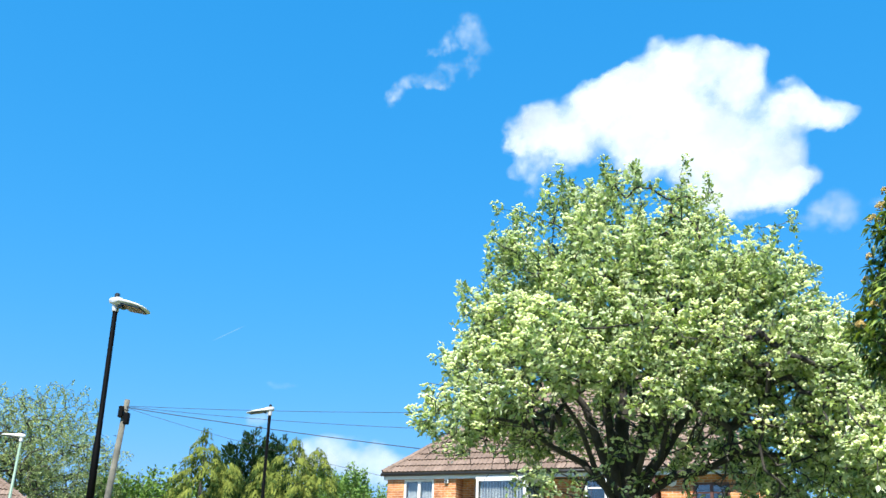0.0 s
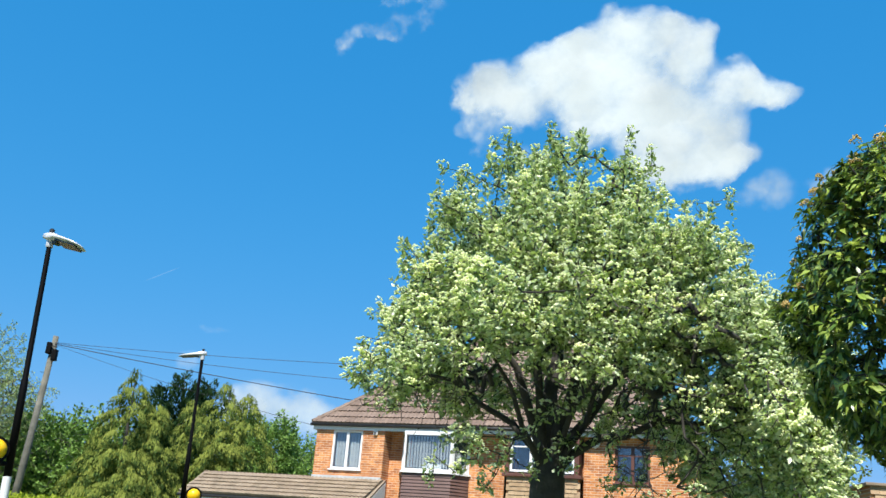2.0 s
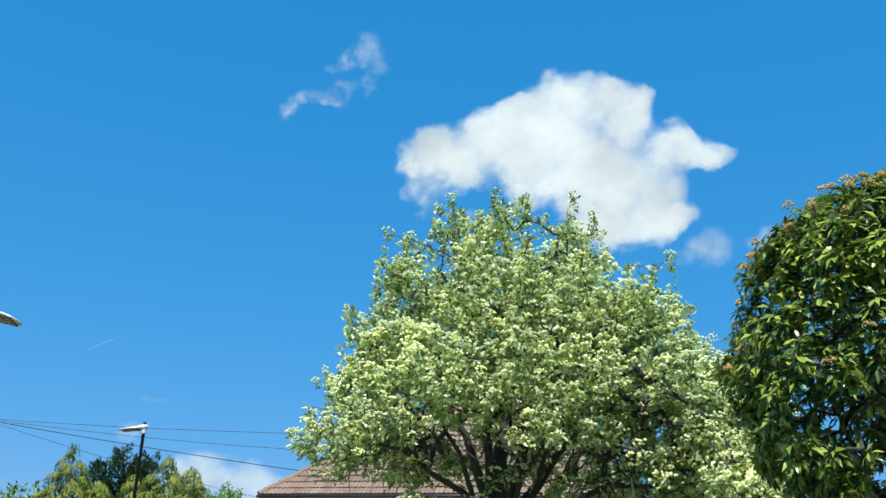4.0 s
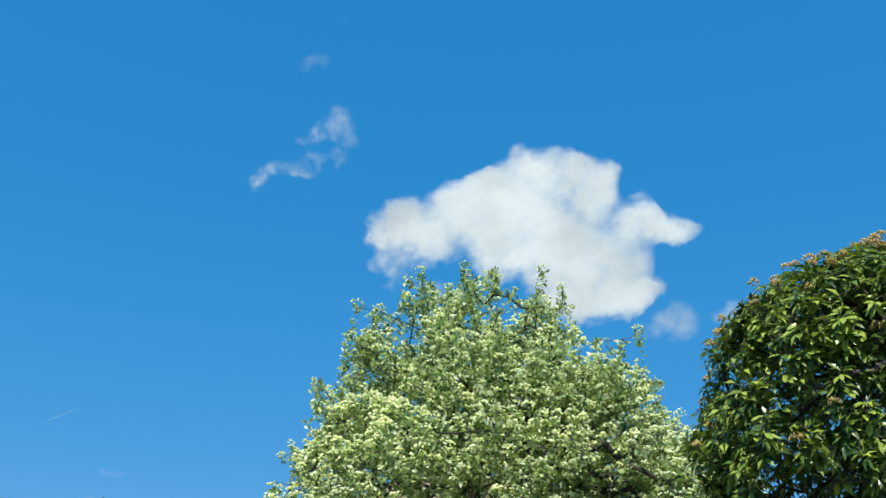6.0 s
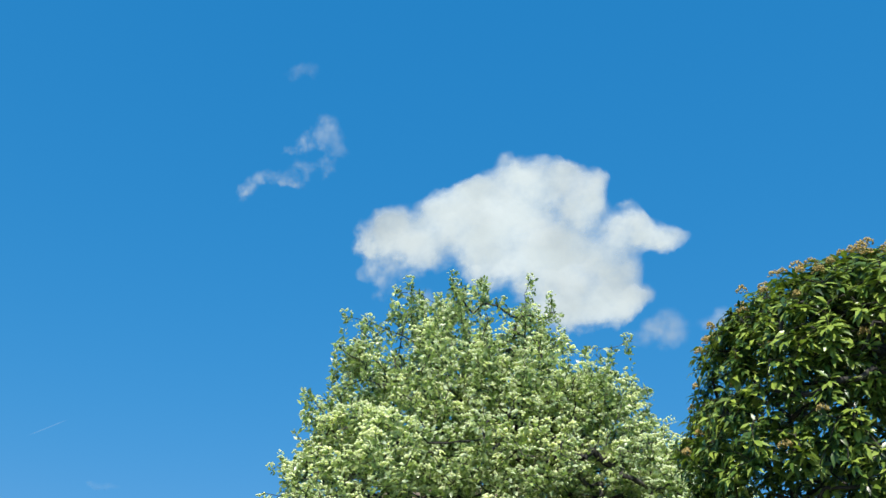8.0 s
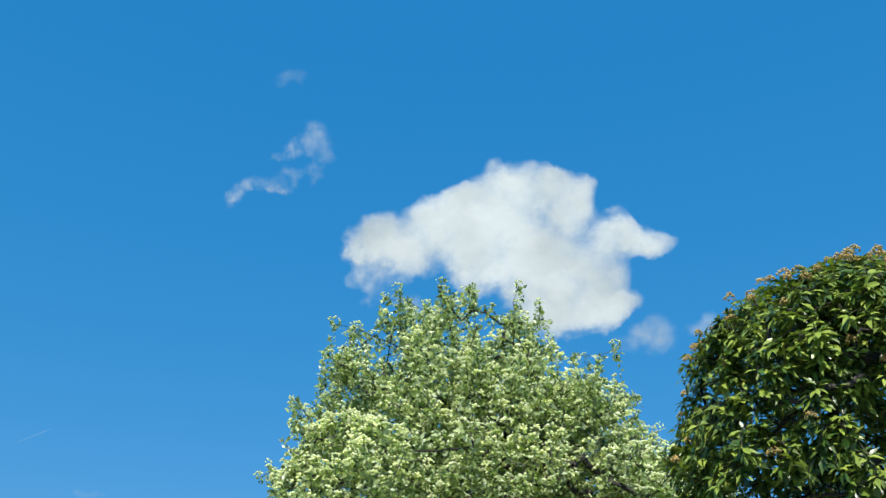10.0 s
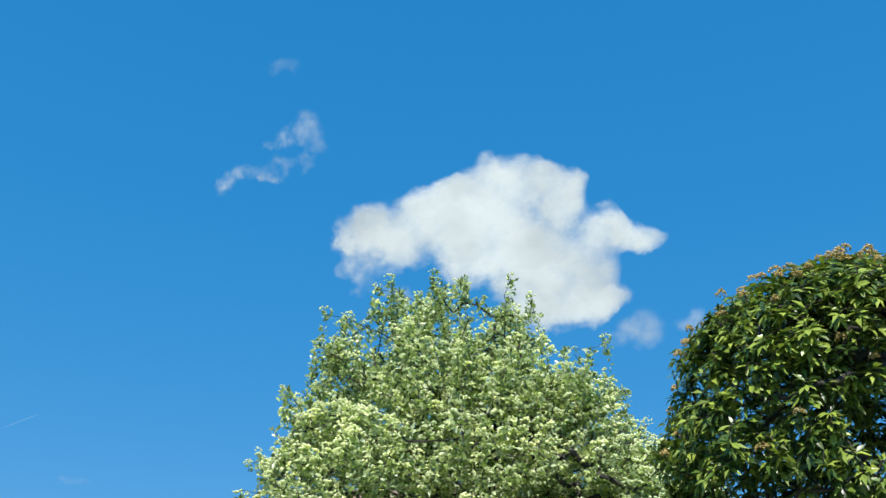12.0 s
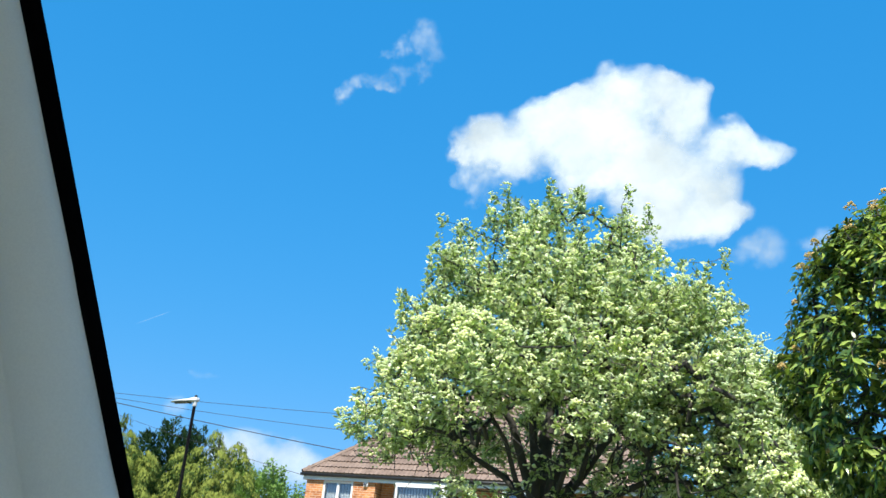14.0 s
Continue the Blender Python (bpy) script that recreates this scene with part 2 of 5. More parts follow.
def cloud_mat():
    m, nt, p = material("glowing_cloud_vapour")
    at = nt.nodes.new("ShaderNodeAttribute")
    at.attribute_name = "vapour"
    geo = nt.nodes.new("ShaderNodeNewGeometry")
    n = add_node(nt, "ShaderNodeTexNoise", Scale=0.014, Detail=6.0, Roughness=0.58)
    nt.links.new(geo.outputs["Position"], n.inputs["Vector"])
    sh = nt.nodes.new("ShaderNodeMath")
    sh.operation = 'MULTIPLY_ADD'
    sh.inputs[1].default_value, sh.inputs[2].default_value = 0.5, -0.25
    nt.links.new(n.outputs["Fac"], sh.inputs[0])
    ad = nt.nodes.new("ShaderNodeMath")
    ad.operation = 'MULTIPLY_ADD'
    nt.links.new(sh.outputs[0], ad.inputs[0])
    ad.inputs[1].default_value = 1.5
    nt.links.new(at.outputs["Fac"], ad.inputs[2])
    sm = nt.nodes.new("ShaderNodeMapRange")
    sm.interpolation_type = 'SMOOTHSTEP'
    sm.inputs["From Min"].default_value, sm.inputs["From Max"].default_value = -0.02, 1.65
    nt.links.new(ad.outputs[0], sm.inputs["Value"])
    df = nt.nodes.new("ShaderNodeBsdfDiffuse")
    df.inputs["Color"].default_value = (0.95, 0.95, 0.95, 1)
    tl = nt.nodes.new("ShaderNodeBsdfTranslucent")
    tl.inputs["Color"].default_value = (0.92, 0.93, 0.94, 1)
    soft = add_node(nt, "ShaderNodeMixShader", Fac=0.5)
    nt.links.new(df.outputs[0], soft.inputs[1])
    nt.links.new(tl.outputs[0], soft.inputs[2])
    # most of the cloud's brightness is its own glow, standing in for sunlight
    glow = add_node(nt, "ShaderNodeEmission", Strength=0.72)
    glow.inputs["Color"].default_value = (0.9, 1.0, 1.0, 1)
    # broad noise varies the glow to paint white and grey shading inside
    shading_noise = add_node(nt, "ShaderNodeTexNoise", Scale=0.0042, Detail=3.0, Roughness=0.5)
    nt.links.new(geo.outputs["Position"], shading_noise.inputs["Vector"])
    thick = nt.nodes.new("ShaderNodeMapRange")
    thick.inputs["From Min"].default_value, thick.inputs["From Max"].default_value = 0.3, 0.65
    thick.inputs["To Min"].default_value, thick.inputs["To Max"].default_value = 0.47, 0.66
    nt.links.new(shading_noise.outputs["Fac"], thick.inputs["Value"])
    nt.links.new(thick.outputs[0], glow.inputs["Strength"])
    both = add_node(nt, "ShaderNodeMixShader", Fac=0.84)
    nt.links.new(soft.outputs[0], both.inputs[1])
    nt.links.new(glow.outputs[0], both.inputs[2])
    tp = nt.nodes.new("ShaderNodeBsdfTransparent")
    mx = nt.nodes.new("ShaderNodeMixShader")
    nt.links.new(sm.outputs[0], mx.inputs[0])
    nt.links.new(tp.outputs[0], mx.inputs[1])
    nt.links.new(both.outputs[0], mx.inputs[2])
    nt.links.new(mx.outputs[0], nt.nodes["Material Output"].inputs["Surface"])
    return m


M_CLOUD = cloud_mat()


# ------------------------------------------------------------------ mesh helpers
def thing(name, m, label, category, group="", kind=""):
    ob = new(name)
    ob.empty_display_size = 0.2
    ob.matrix_world = m
    return tagged(ob, label, category, group, kind)


def part(name, bm, mat, parent=None, label="", smooth=False):
    me = bpy.data.meshes.new(name)
    bmesh.ops.recalc_face_normals(bm, faces=bm.faces)
    bm.to_mesh(me)
    bm.free()
    me.materials.append(mat)
    if smooth:
        me.shade_smooth()
    ob = new(name, me)
    ob.parent = parent
    return tagged(ob, label)


def raw(name, verts, faces, mat, parent=None, label="", smooth=False):
    me = bpy.data.meshes.new(name)
    me.from_pydata(verts, [], faces)
    me.materials.append(mat)
    if smooth:
        me.shade_smooth()
    ob = new(name, me)
    ob.parent = parent
    return tagged(ob, label)


def box(bm, lo, hi, bevel=0.0):
    v = [bm.verts.new((x, y, z)) for x in (lo[0], hi[0]) for y in (lo[1], hi[1]) for z in (lo[2], hi[2])]
    fs = [bm.faces.new([v[i] for i in q]) for q in ((0, 1, 3, 2), (4, 6, 7, 5), (0, 4, 5, 1), (2, 3, 7, 6), (0, 2, 6, 4), (1, 5, 7, 3))]
    if bevel:
        edges = {e for f in fs for e in f.edges}
        bmesh.ops.bevel(bm, geom=list(edges), offset=bevel, segments=2, affect='EDGES', profile=0.6)
    return bm


def a_box(lo, hi, bevel=0.0):
    return box(bmesh.new(), lo, hi, bevel)


def prism(poly, z0, z1, bm=None):
    """A plan outline raised from z0 to z1."""
    bm = bm or bmesh.new()
    a = [bm.verts.new((x, y, z0)) for x, y in poly]
    b = [bm.verts.new((x, y, z1)) for x, y in poly]
    bm.faces.new(a[::-1])
    bm.faces.new(b)
    n = len(poly)
    for i in range(n):
        bm.faces.new((a[i], a[(i + 1) % n], b[(i + 1) % n], b[i]))
    return bm


def lathe(profile, seg=20, bm=None, at=(0, 0, 0)):
    """Turned form about z from (radius, height) pairs."""
    bm = bm or bmesh.new()
    rings = [[bm.verts.new((at[0] + r * math.cos(2 * math.pi * i / seg), at[1] + r * math.sin(2 * math.pi * i / seg), at[2] + z)) for i in range(seg)] for r, z in profile]
    for a, b in zip(rings, rings[1:]):
        for i in range(seg):
            bm.faces.new((a[i], a[(i + 1) % seg], b[(i + 1) % seg], b[i]))
    bm.faces.new(rings[0][::-1])
    bm.faces.new(rings[-1])
    return bm


def tube(points, radii, seg=6, bm=None):
    """A tube through points; radii one each."""
    bm = bm or bmesh.new()
    pts = [Vector(p) for p in points]
    rings = []
    for i, p in enumerate(pts):
        d = (pts[min(i + 1, len(pts) - 1)] - pts[max(i - 1, 0)]).normalized()
        side = d.cross(Vector((0.31, 0.87, 0.37))).normalized()
        up = d.cross(side)
        rings.append([bm.verts.new(p + radii[i] * (math.cos(2 * math.pi * k / seg) * side + math.sin(2 * math.pi * k / seg) * up)) for k in range(seg)])
    for a, b in zip(rings, rings[1:]):
        for k in range(seg):
            bm.faces.new((a[k], a[(k + 1) % seg], b[(k + 1) % seg], b[k]))
    bm.faces.new(rings[0][::-1])
    bm.faces.new(rings[-1])
    return bm


# ------------------------------------------------------------------ ground
def ground_sheet():
    bm = bmesh.new()
    rings = [0.5, 4, 8, 14, 22, 34, 50, 80, 140, 300, 800, 2500, 4500]
    prev = None
    for r in rings:
        ring = [bm.verts.new((r * math.cos(a * math.pi / 24), r * math.sin(a * math.pi / 24), -0.16)) for a in range(48)]
        if prev:
            for i in range(48):
                bm.faces.new((prev[i], prev[(i + 1) % 48], ring[(i + 1) % 48], ring[i]))
        else:
            bm.faces.new(ring)
        prev = ring
    tagged(part("ground", bm, M_GRASS), "grassy ground with rough turf reaching the horizon", "ground", kind="structure")


ground_sheet()
tagged(part("road", a_box((-60, -4.2, -0.4), (60, 5.2, -0.12)), M_ASPHALT), "worn dark grey asphalt road", "road", kind="structure")
tagged(part("pavement", a_box((-60, 5.35, -0.4), (60, 7.3, 0.0)), M_PAVING), "pale concrete footway beside the road", "pavement", kind="structure")
tagged(part("kerb", a_box((-60, 5.2, -0.4), (60, 5.348, 0.004), 0.012), M_PAVING), "pale concrete kerb along the road", "kerb", kind="structure")


# ------------------------------------------------------------------ car pillar beside the camera
def car_edge():
    base = thing("car", pose(0, 0, 0), "parked car with grey trimmed window pillar and black rubber seal", "car")
    top, bot = Vector((-0.3582, 0.42, 1.59)), Vector((-0.2293, 0.42, 1.297))
    d = (top - bot)
    lo, hi = bot - d * ((1.297 - 0.45) / d.z), top + d * 0.8
    steps = 26
    # trim: a soft bulging face, wrapped round to the side away from the glass
    prof = [(-0.01, 0.04), (-0.002, 0.008), (0.0, 0.0), (-0.01, -0.005), (-0.026, -0.007), (-0.04, -0.005), (-0.047, 0.003), (-0.052, 0.005), (-0.06, 0.001), (-0.08, 0.006), (-0.12, 0.03), (-0.16, 0.07)]
    verts, faces = [], []
    for i in range(steps + 1):
        c = lo.lerp(hi, i / steps)
        w = 0.004 * noise.noise((i * 0.5, 0.3, 0.7))
        for k, (px, py) in enumerate(prof):
            verts.append((c.x + px, c.y + py + (w if 2 < k < 7 else 0), c.z))
    n = len(prof)
    for i in range(steps):
        for k in range(n - 1):
            a = i * n + k
            faces.append((a, a + 1, a + n + 1, a + n))
    trim = raw("pillar_trim", verts, faces, M_TRIM, base, "pale grey woven trim", True)
    sol = trim.modifiers.new("thickness", 'SOLIDIFY')
    sol.thickness = 0.004
    # seal: a rounded lip along the glass edge
    verts, faces = [], []
    seg = 10
    for i in range(steps + 1):
        t = i / steps
        c = lo.lerp(hi, t)
        wide = 0.0074 + (0.0141 - 0.0074) * min(1.0, max(0.0, (c.z - 1.297) / 0.293))
        for k in range(seg):
            a = 2 * math.pi * k / seg
            verts.append((c.x + wide * 0.5 - 0.001 + (wide * 0.5 + 0.001) * math.cos(a), c.y - 0.001 + 0.004 * math.sin(a), c.z))
    for i in range(steps):
        for k in range(seg):
            a, b = i * seg + k, i * seg + (k + 1) % seg
            faces.append((a, b, b + seg, a + seg))
    raw("seal", verts, faces, M_SEAL, base, "black rubber door seal", True)
    # unseen roof panel, added and drawn forward to keep sun off the pillar
    part("unseen_roof_lining", prism([(-0.9, -1.3), (0.9, -1.3), (0.9, 0.28), (-0.28, 0.28), (-0.3, 0.46), (-0.5, 0.6), (-0.9, 0.6)], 1.8, 1.84), M_TRIM, base, "pale grey roof lining out of view, shading the pillar")
    # unseen side panel, added so the trim darkens towards its left
    part("unseen_side_lining", a_box((-0.8, -1.3, 0.3), (-0.76, 0.6, 1.8), 0.01), M_TRIM, base, "pale grey side lining out of view, blocking light from the left")
    bm = a_box((-0.6, 0.34, -0.12), (0.3, 0.5, 0.47), 0.03)
    part("door_card", bm, M_TRIM, base, "grey door lining below the pillar")


car_edge()


# ------------------------------------------------------------------ the semi-detached house
HOUSE = pose(-3.2, 31.4, 0, 0, 0, -23.2)   # x along the front, y into the house
EAVE_Z, PITCH_TAN, HIP_L, HIP_R, DEPTH = 5.2, 0.88, -0.2, 12.2, 8.4
house = thing("house", HOUSE, "two-storey orange brick semi-detached house with brown tiled hipped roof", "house")


def wall_with_openings(name, u0, u1, z0, z1, y, thick, openings, parent, mat=M_BRICK):
    """A wall built of blocks round its openings (u0, u1, z0, z1)."""
    us = sorted({u0, u1, *[o[0] for o in openings], *[o[1] for o in openings]})
    zs = sorted({z0, z1, *[o[2] for o in openings], *[o[3] for o in openings]})
    bm = bmesh.new()
    for a, b in zip(us, us[1:]):
        run = None
        for c, d in zip(zs, zs[1:]):
            if any(o[0] <= a and b <= o[1] and o[2] <= c and d <= o[3] for o in openings):
                if run:
                    box(bm, (a, y, run[0]), (b, y + thick, run[1]))
                run = None
            else:
                run = (run[0], d) if run else (c, d)
        if run:
            box(bm, (a, y, run[0]), (b, y + thick, run[1]))
    return part(name, bm, mat, parent)


W1 = (0.56, 1.64, 3.76, 5.0)
W3 = (9.82, 10.84, 3.72, 4.8)
wall_with_openings("extension_wall", -0.06, 2.42, 0, 5.06, 0.1, 0.6, [W1], house)
wall_with_openings("front_wall", 2.42, 8.9, 0, 5.06, 0.62, 0.28, [(3.1, 4.95, 3.78, 4.99), (6.66, 8.68, 3.86, 4.98)], house)
wall_with_openings("neighbour_front_wall", 8.9, 12.0, 0, 5.06, 0.32, 0.4, [W3], house)
wall_with_openings("side_wall", -0.06, 0.22, 0, 5.06, 0.704, DEPTH - 0.92, [], house)
wall_with_openings("side_wall", 11.72, 12.0, 0, 5.06, 0.724, DEPTH - 0.95, [], house)
wall_with_openings("back_wall", 0.22, 11.72, 0, 5.06, DEPTH - 0.5, 0.28, [], house)
wall_with_openings("side_extension_wall", 12.0, 12.95, 0, 3.75, 0.45, 5.0, [], house)
bm = bmesh.new()
for x0, x1, z0, z1 in ((11.99, 13.15, 4.42, 3.72),):
    v = [bm.verts.new(p) for p in ((x0, 0.3, z0), (x1, 0.3, z1), (x1, 5.6, z1), (x0, 5.6, z0), (x0, 0.3, z0 + 0.09), (x1, 0.3, z1 + 0.09), (x1, 5.6, z1 + 0.09), (x0, 5.6, z0 + 0.09))]
    for q in ((0, 1, 2, 3), (4, 5, 6, 7), (0, 1, 5, 4), (1, 2, 6, 5), (2, 3, 7, 6), (3, 0, 4, 7)):
        bm.faces.new([v[i] for i in q])
part("side_extension_roof", bm, M_TILE, house)
bm = bmesh.new()
v = [bm.verts.new((x, y, z)) for y in (0.45, 0.7) for x, z in ((12.0, 3.75), (12.95, 3.75), (12.95, 3.835), (12.0, 4.405))]
for q in ((0, 1, 2, 3), (7, 6, 5, 4), (0, 4, 5, 1), (1, 5, 6, 2), (2, 6, 7, 3), (3, 7, 4, 0)):
    bm.faces.new([v[i] for i in q])
part("side_extension_gable", bm, M_BRICK, house)

# under-roof slab, soffit, fascia, gutter
RIDGE_S = DEPTH / 2
RIDGE_Z = EAVE_Z + RIDGE_S * PITCH_TAN
bm = bmesh.new()
c4 = [bm.verts.new(p) for p in ((HIP_L, 0, EAVE_Z), (HIP_R, 0, EAVE_Z), (HIP_R, DEPTH, EAVE_Z), (HIP_L, DEPTH, EAVE_Z))]
r2 = [bm.verts.new(p) for p in ((HIP_L + RIDGE_S, RIDGE_S, RIDGE_Z), (HIP_R - RIDGE_S, RIDGE_S, RIDGE_Z))]
for q in ((c4[0], c4[1], r2[1], r2[0]), (c4[1], c4[2], r2[1]), (c4[2], c4[3], r2[0], r2[1]), (c4[3], c4[0], r2[0]), tuple(c4)):
    bm.faces.new(q)
roof = part("roof", bm, M_TILE, house, "brown concrete tiled hipped roof")
bm = a_box((HIP_L + 0.03, 0.02, 5.0), (HIP_R - 0.03, 0.05, 5.17))
part("fascia", bm, M_UPVC, house, "white fascia board")
part("soffit", a_box((HIP_L + 0.03, 0.052, 5.064), (HIP_R - 0.03, 0.62, 5.09)), M_UPVC, house)
part("side_fascia", a_box((HIP_L + 0.02, 0.06, 5.0), (HIP_L + 0.05, DEPTH, 5.17)), M_UPVC, house)
bm = tube([(HIP_L - 0.05, -0.04, 5.16), (6, -0.04, 5.155), (HIP_R + 0.05, -0.04, 5.15)], [0.055] * 3, 8)
part("gutter", bm, M_GUTTER, house, "black plastic gutter", True)
part("downpipe", tube([(6.4, -0.02, 5.1), (6.4, 0.3, 4.85), (6.4, 0.57, 4.7), (6.4, 0.57, 0.1)], [0.034] * 4, 8), M_GUTTER, house, "", True)


def window_unit(name, u0, u1, z0, z1, y, parent, mat, mullions, blinds=0, transom=None, sill=True):
    """Frame, bars, panes and blinds set in an opening of the front."""
    f = 0.065
    win = new(name)
    win.parent = parent
    win.location = ((u0 + u1) / 2, y, z0)
    w, h = (u1 - u0) / 2, z1 - z0
    bm = bmesh.new()
    box(bm, (-w, -0.02, 0), (-w + f, 0.06, h), 0.006)
    box(bm, (w - f, -0.02, 0), (w, 0.06, h), 0.006)
    box(bm, (-w + f, -0.018, 0), (w - f, 0.058, f), 0.006)
    box(bm, (-w + f, -0.018, h - f), (w - f, 0.058, h), 0.006)
    part("window_frame", bm, mat, win)
    xs = [-w + f] + [-w + 2 * w * q for q in mullions] + [w - f]
    for q in mullions:
        part("mullion", a_box((-w + 2 * w * q - 0.045, -0.024, f), (-w + 2 * w * q + 0.045, 0.05, h - f), 0.006), mat, win)
    for a, b in zip(xs, xs[1:]):
        pane = part("pane", a_box((a + 0.02, 0.012, f), (b - 0.02, 0.024, h - f)), M_GLASS, win)
        pane.visible_shadow = False
        if transom:
            part("transom", a_box((a + 0.04, -0.015, h * transom), (b - 0.04, 0.045, h * transom + 0.04)), mat, win)
    if sill:
        part("sill", a_box((-w - 0.06, -0.09, -0.05), (w + 0.06, 0.06, -0.002), 0.01), mat, win)
    if blinds:
        n = int((2 * w - 0.2) / 0.095)
        for i in range(n):
            x = -w + 0.12 + i * (2 * w - 0.24) / max(1, n - 1)
            ang = blinds + 0.2 * noise.noise((i * 1.7, u0, 3.1))
            dx, dy = 0.043 * math.cos(ang), 0.043 * math.sin(ang)
            raw("blind_slat", [(x - dx, 0.14 - dy, 0.1), (x + dx, 0.14 + dy, 0.1), (x + dx, 0.14 + dy, h - 0.07), (x - dx, 0.14 - dy, h - 0.07),
                               (x - dx, 0.142 - dy, 0.1), (x + dx, 0.142 + dy, 0.1), (x + dx, 0.142 + dy, h - 0.07), (x - dx, 0.142 - dy, h - 0.07)],
                [(0, 1, 2, 3), (7, 6, 5, 4), (0, 4, 5, 1), (3, 2, 6, 7), (0, 3, 7, 4), (1, 5, 6, 2)], M_BLIND, win)
    return win


def room_behind(u0, u1, z0, z1, y, parent):
    """Plain room walls behind a window."""
    bm = bmesh.new()
    v = [bm.verts.new(p) for p in ((u0, y, z0), (u1, y, z0), (u1, y, z1), (u0, y, z1), (u0, y + 2.2, z0), (u1, y + 2.2, z0), (u1, y + 2.2, z1), (u0, y + 2.2, z1))]
    for q in ((0, 1, 5, 4), (1, 2, 6, 5), (2, 3, 7, 6), (3, 0, 4, 7), (4, 5, 6, 7)):
        bm.faces.new([v[i] for i in q])
    part("room", bm, M_ROOM, parent)


window_unit("window", *W1, 0.13, house, M_UPVC, [0.5], 0.75)
room_behind(W1[0] - 0.2, W1[1] + 0.2, W1[2] - 0.2, W1[3] + 0.04, 0.705, house)
window_unit("window", *W3, 0.36, house, M_BROWNFRAME, [0.5], 0.0, 0.72)
room_behind(W3[0] - 0.2, W3[1] + 0.2, W3[2] - 0.2, W3[3] + 0.1, 0.725, house)

# bay with white window over brown cladding boards
BAY = [(2.86, 0.618), (3.18, 0.0), (4.82, 0.0), (5.2, 0.618)]
bay = new("bay_window")
bay.parent = house
window_unit("front_window", 3.18, 4.82, 3.8, 4.97, 0.0, bay, M_UPVC, [], 1.05, None, False)
for (ax, ay), (bx, by) in ((BAY[0], BAY[1]), (BAY[2], BAY[3])):
    d = Vector((bx - ax, by - ay, 0))
    n = Vector((d.y, -d.x, 0)).normalized() * 0.05
    def slab(t0, t1, z0, z1, k=1.0, inset=0.0):
        p, q = Vector((ax, ay, 0)) + d * t0 - n * inset, Vector((ax, ay, 0)) + d * t1 - n * inset
        return prism([(p.x, p.y), (q.x, q.y), (q.x - n.x * k, q.y - n.y * k), (p.x - n.x * k, p.y - n.y * k)], z0, z1)
    part("cheek_frame", slab(0.02, 0.14, 3.8, 4.97), M_UPVC, bay)
    part("cheek_frame", slab(0.84, 0.98, 3.8, 4.97), M_UPVC, bay)
    part("cheek_frame", slab(0.14, 0.84, 3.8, 3.88), M_UPVC, bay)
    part("cheek_frame", slab(0.14, 0.84, 4.88, 4.97), M_UPVC, bay)
    pane = part("cheek_pane", slab(0.14, 0.84, 3.88, 4.88, 0.2, 0.4), M_GLASS, bay)
    pane.visible_shadow = False
    bm = bmesh.new()
    top_row, low_row = [], []
    for k in range(22):
        q = Vector((ax, ay, 0)) + d * (0.1 + 0.8 * k / 21) - n * (2.6 + 0.5 * (k % 2))
        low_row.append(bm.verts.new((q.x, q.y, 3.84)))
        top_row.append(bm.verts.new((q.x, q.y, 4.93)))
    for k in range(21):
        bm.faces.new((low_row[k], low_row[k + 1], top_row[k + 1], top_row[k]))
    part("cheek_blind", bm, M_BLIND, bay)
room_behind(3.12, 4.93, 3.6, 4.98, 0.92, house)
part("bay_sill", prism([(2.8, 0.6), (3.14, -0.07), (4.86, -0.07), (5.26, 0.6)], 3.73, 3.796), M_UPVC, bay, "white bay window sill")
part("bay_head", prism([(2.84, 0.615), (3.16, -0.015), (4.84, -0.015), (5.22, 0.615)], 4.972, 5.06), M_UPVC, bay)
part("cushion_box", a_box((3.82, 0.06, 3.866), (4.46, 0.115, 4.03), 0.02), M_UPVC, bay, "low white box behind the glass")
for i in range(13):
    z = 3.725 - (i + 1) * 0.1
    o = 0.012
    bm = bmesh.new()
    lo = [(2.86 - o, 0.615), (3.18 - o, 0.0 - o), (4.82 + o, 0.0 - o), (5.2 + o, 0.615)]
    hi = [(2.87, 0.615), (3.19, 0.012), (4.81, 0.012), (5.19, 0.615)]
    a = [bm.verts.new((x, y, z)) for x, y in lo]
    b = [bm.verts.new((x, y, z + 0.098)) for x, y in hi]
    bm.faces.new(a[::-1])
    bm.faces.new(b)
    for k in range(4):
        bm.faces.new((a[k], a[(k + 1) % 4], b[(k + 1) % 4], b[k]))
    part("cladding_board", bm, M_BOARD, bay)
part("lower_bay", prism([(2.88, 0.615), (3.2, 0.02), (4.8, 0.02), (5.18, 0.615)], 0, 2.42), M_BRICK, bay)

# neighbour's bay with brown frames over tan hanging tiles
bay2 = new("bay_window")
bay2.parent = house
window_unit("front_window", 6.68, 8.66, 3.9, 4.95, 0.08, bay2, M_UPVC, [0.33, 0.66], 0.0, 0.7, False)
part("bay_post", a_box((6.54, 0.06, 3.86), (6.676, 0.616, 4.98), 0.01), M_BROWNFRAME, bay2)
part("bay_post", a_box((8.664, 0.06, 3.86), (8.8, 0.616, 4.98), 0.01), M_BROWNFRAME, bay2)
part("bay_ledge", a_box((6.46, -0.03, 3.76), (8.9, 0.616, 3.855), 0.012), M_BROWNFRAME, bay2, "dark brown ledge")
room_behind(6.7, 8.64, 3.7, 4.97, 0.92, house)
part("bay_apron", a_box((6.6, 0.1, 0.0), (8.8, 0.616, 3.757)), M_BRICK, bay2)
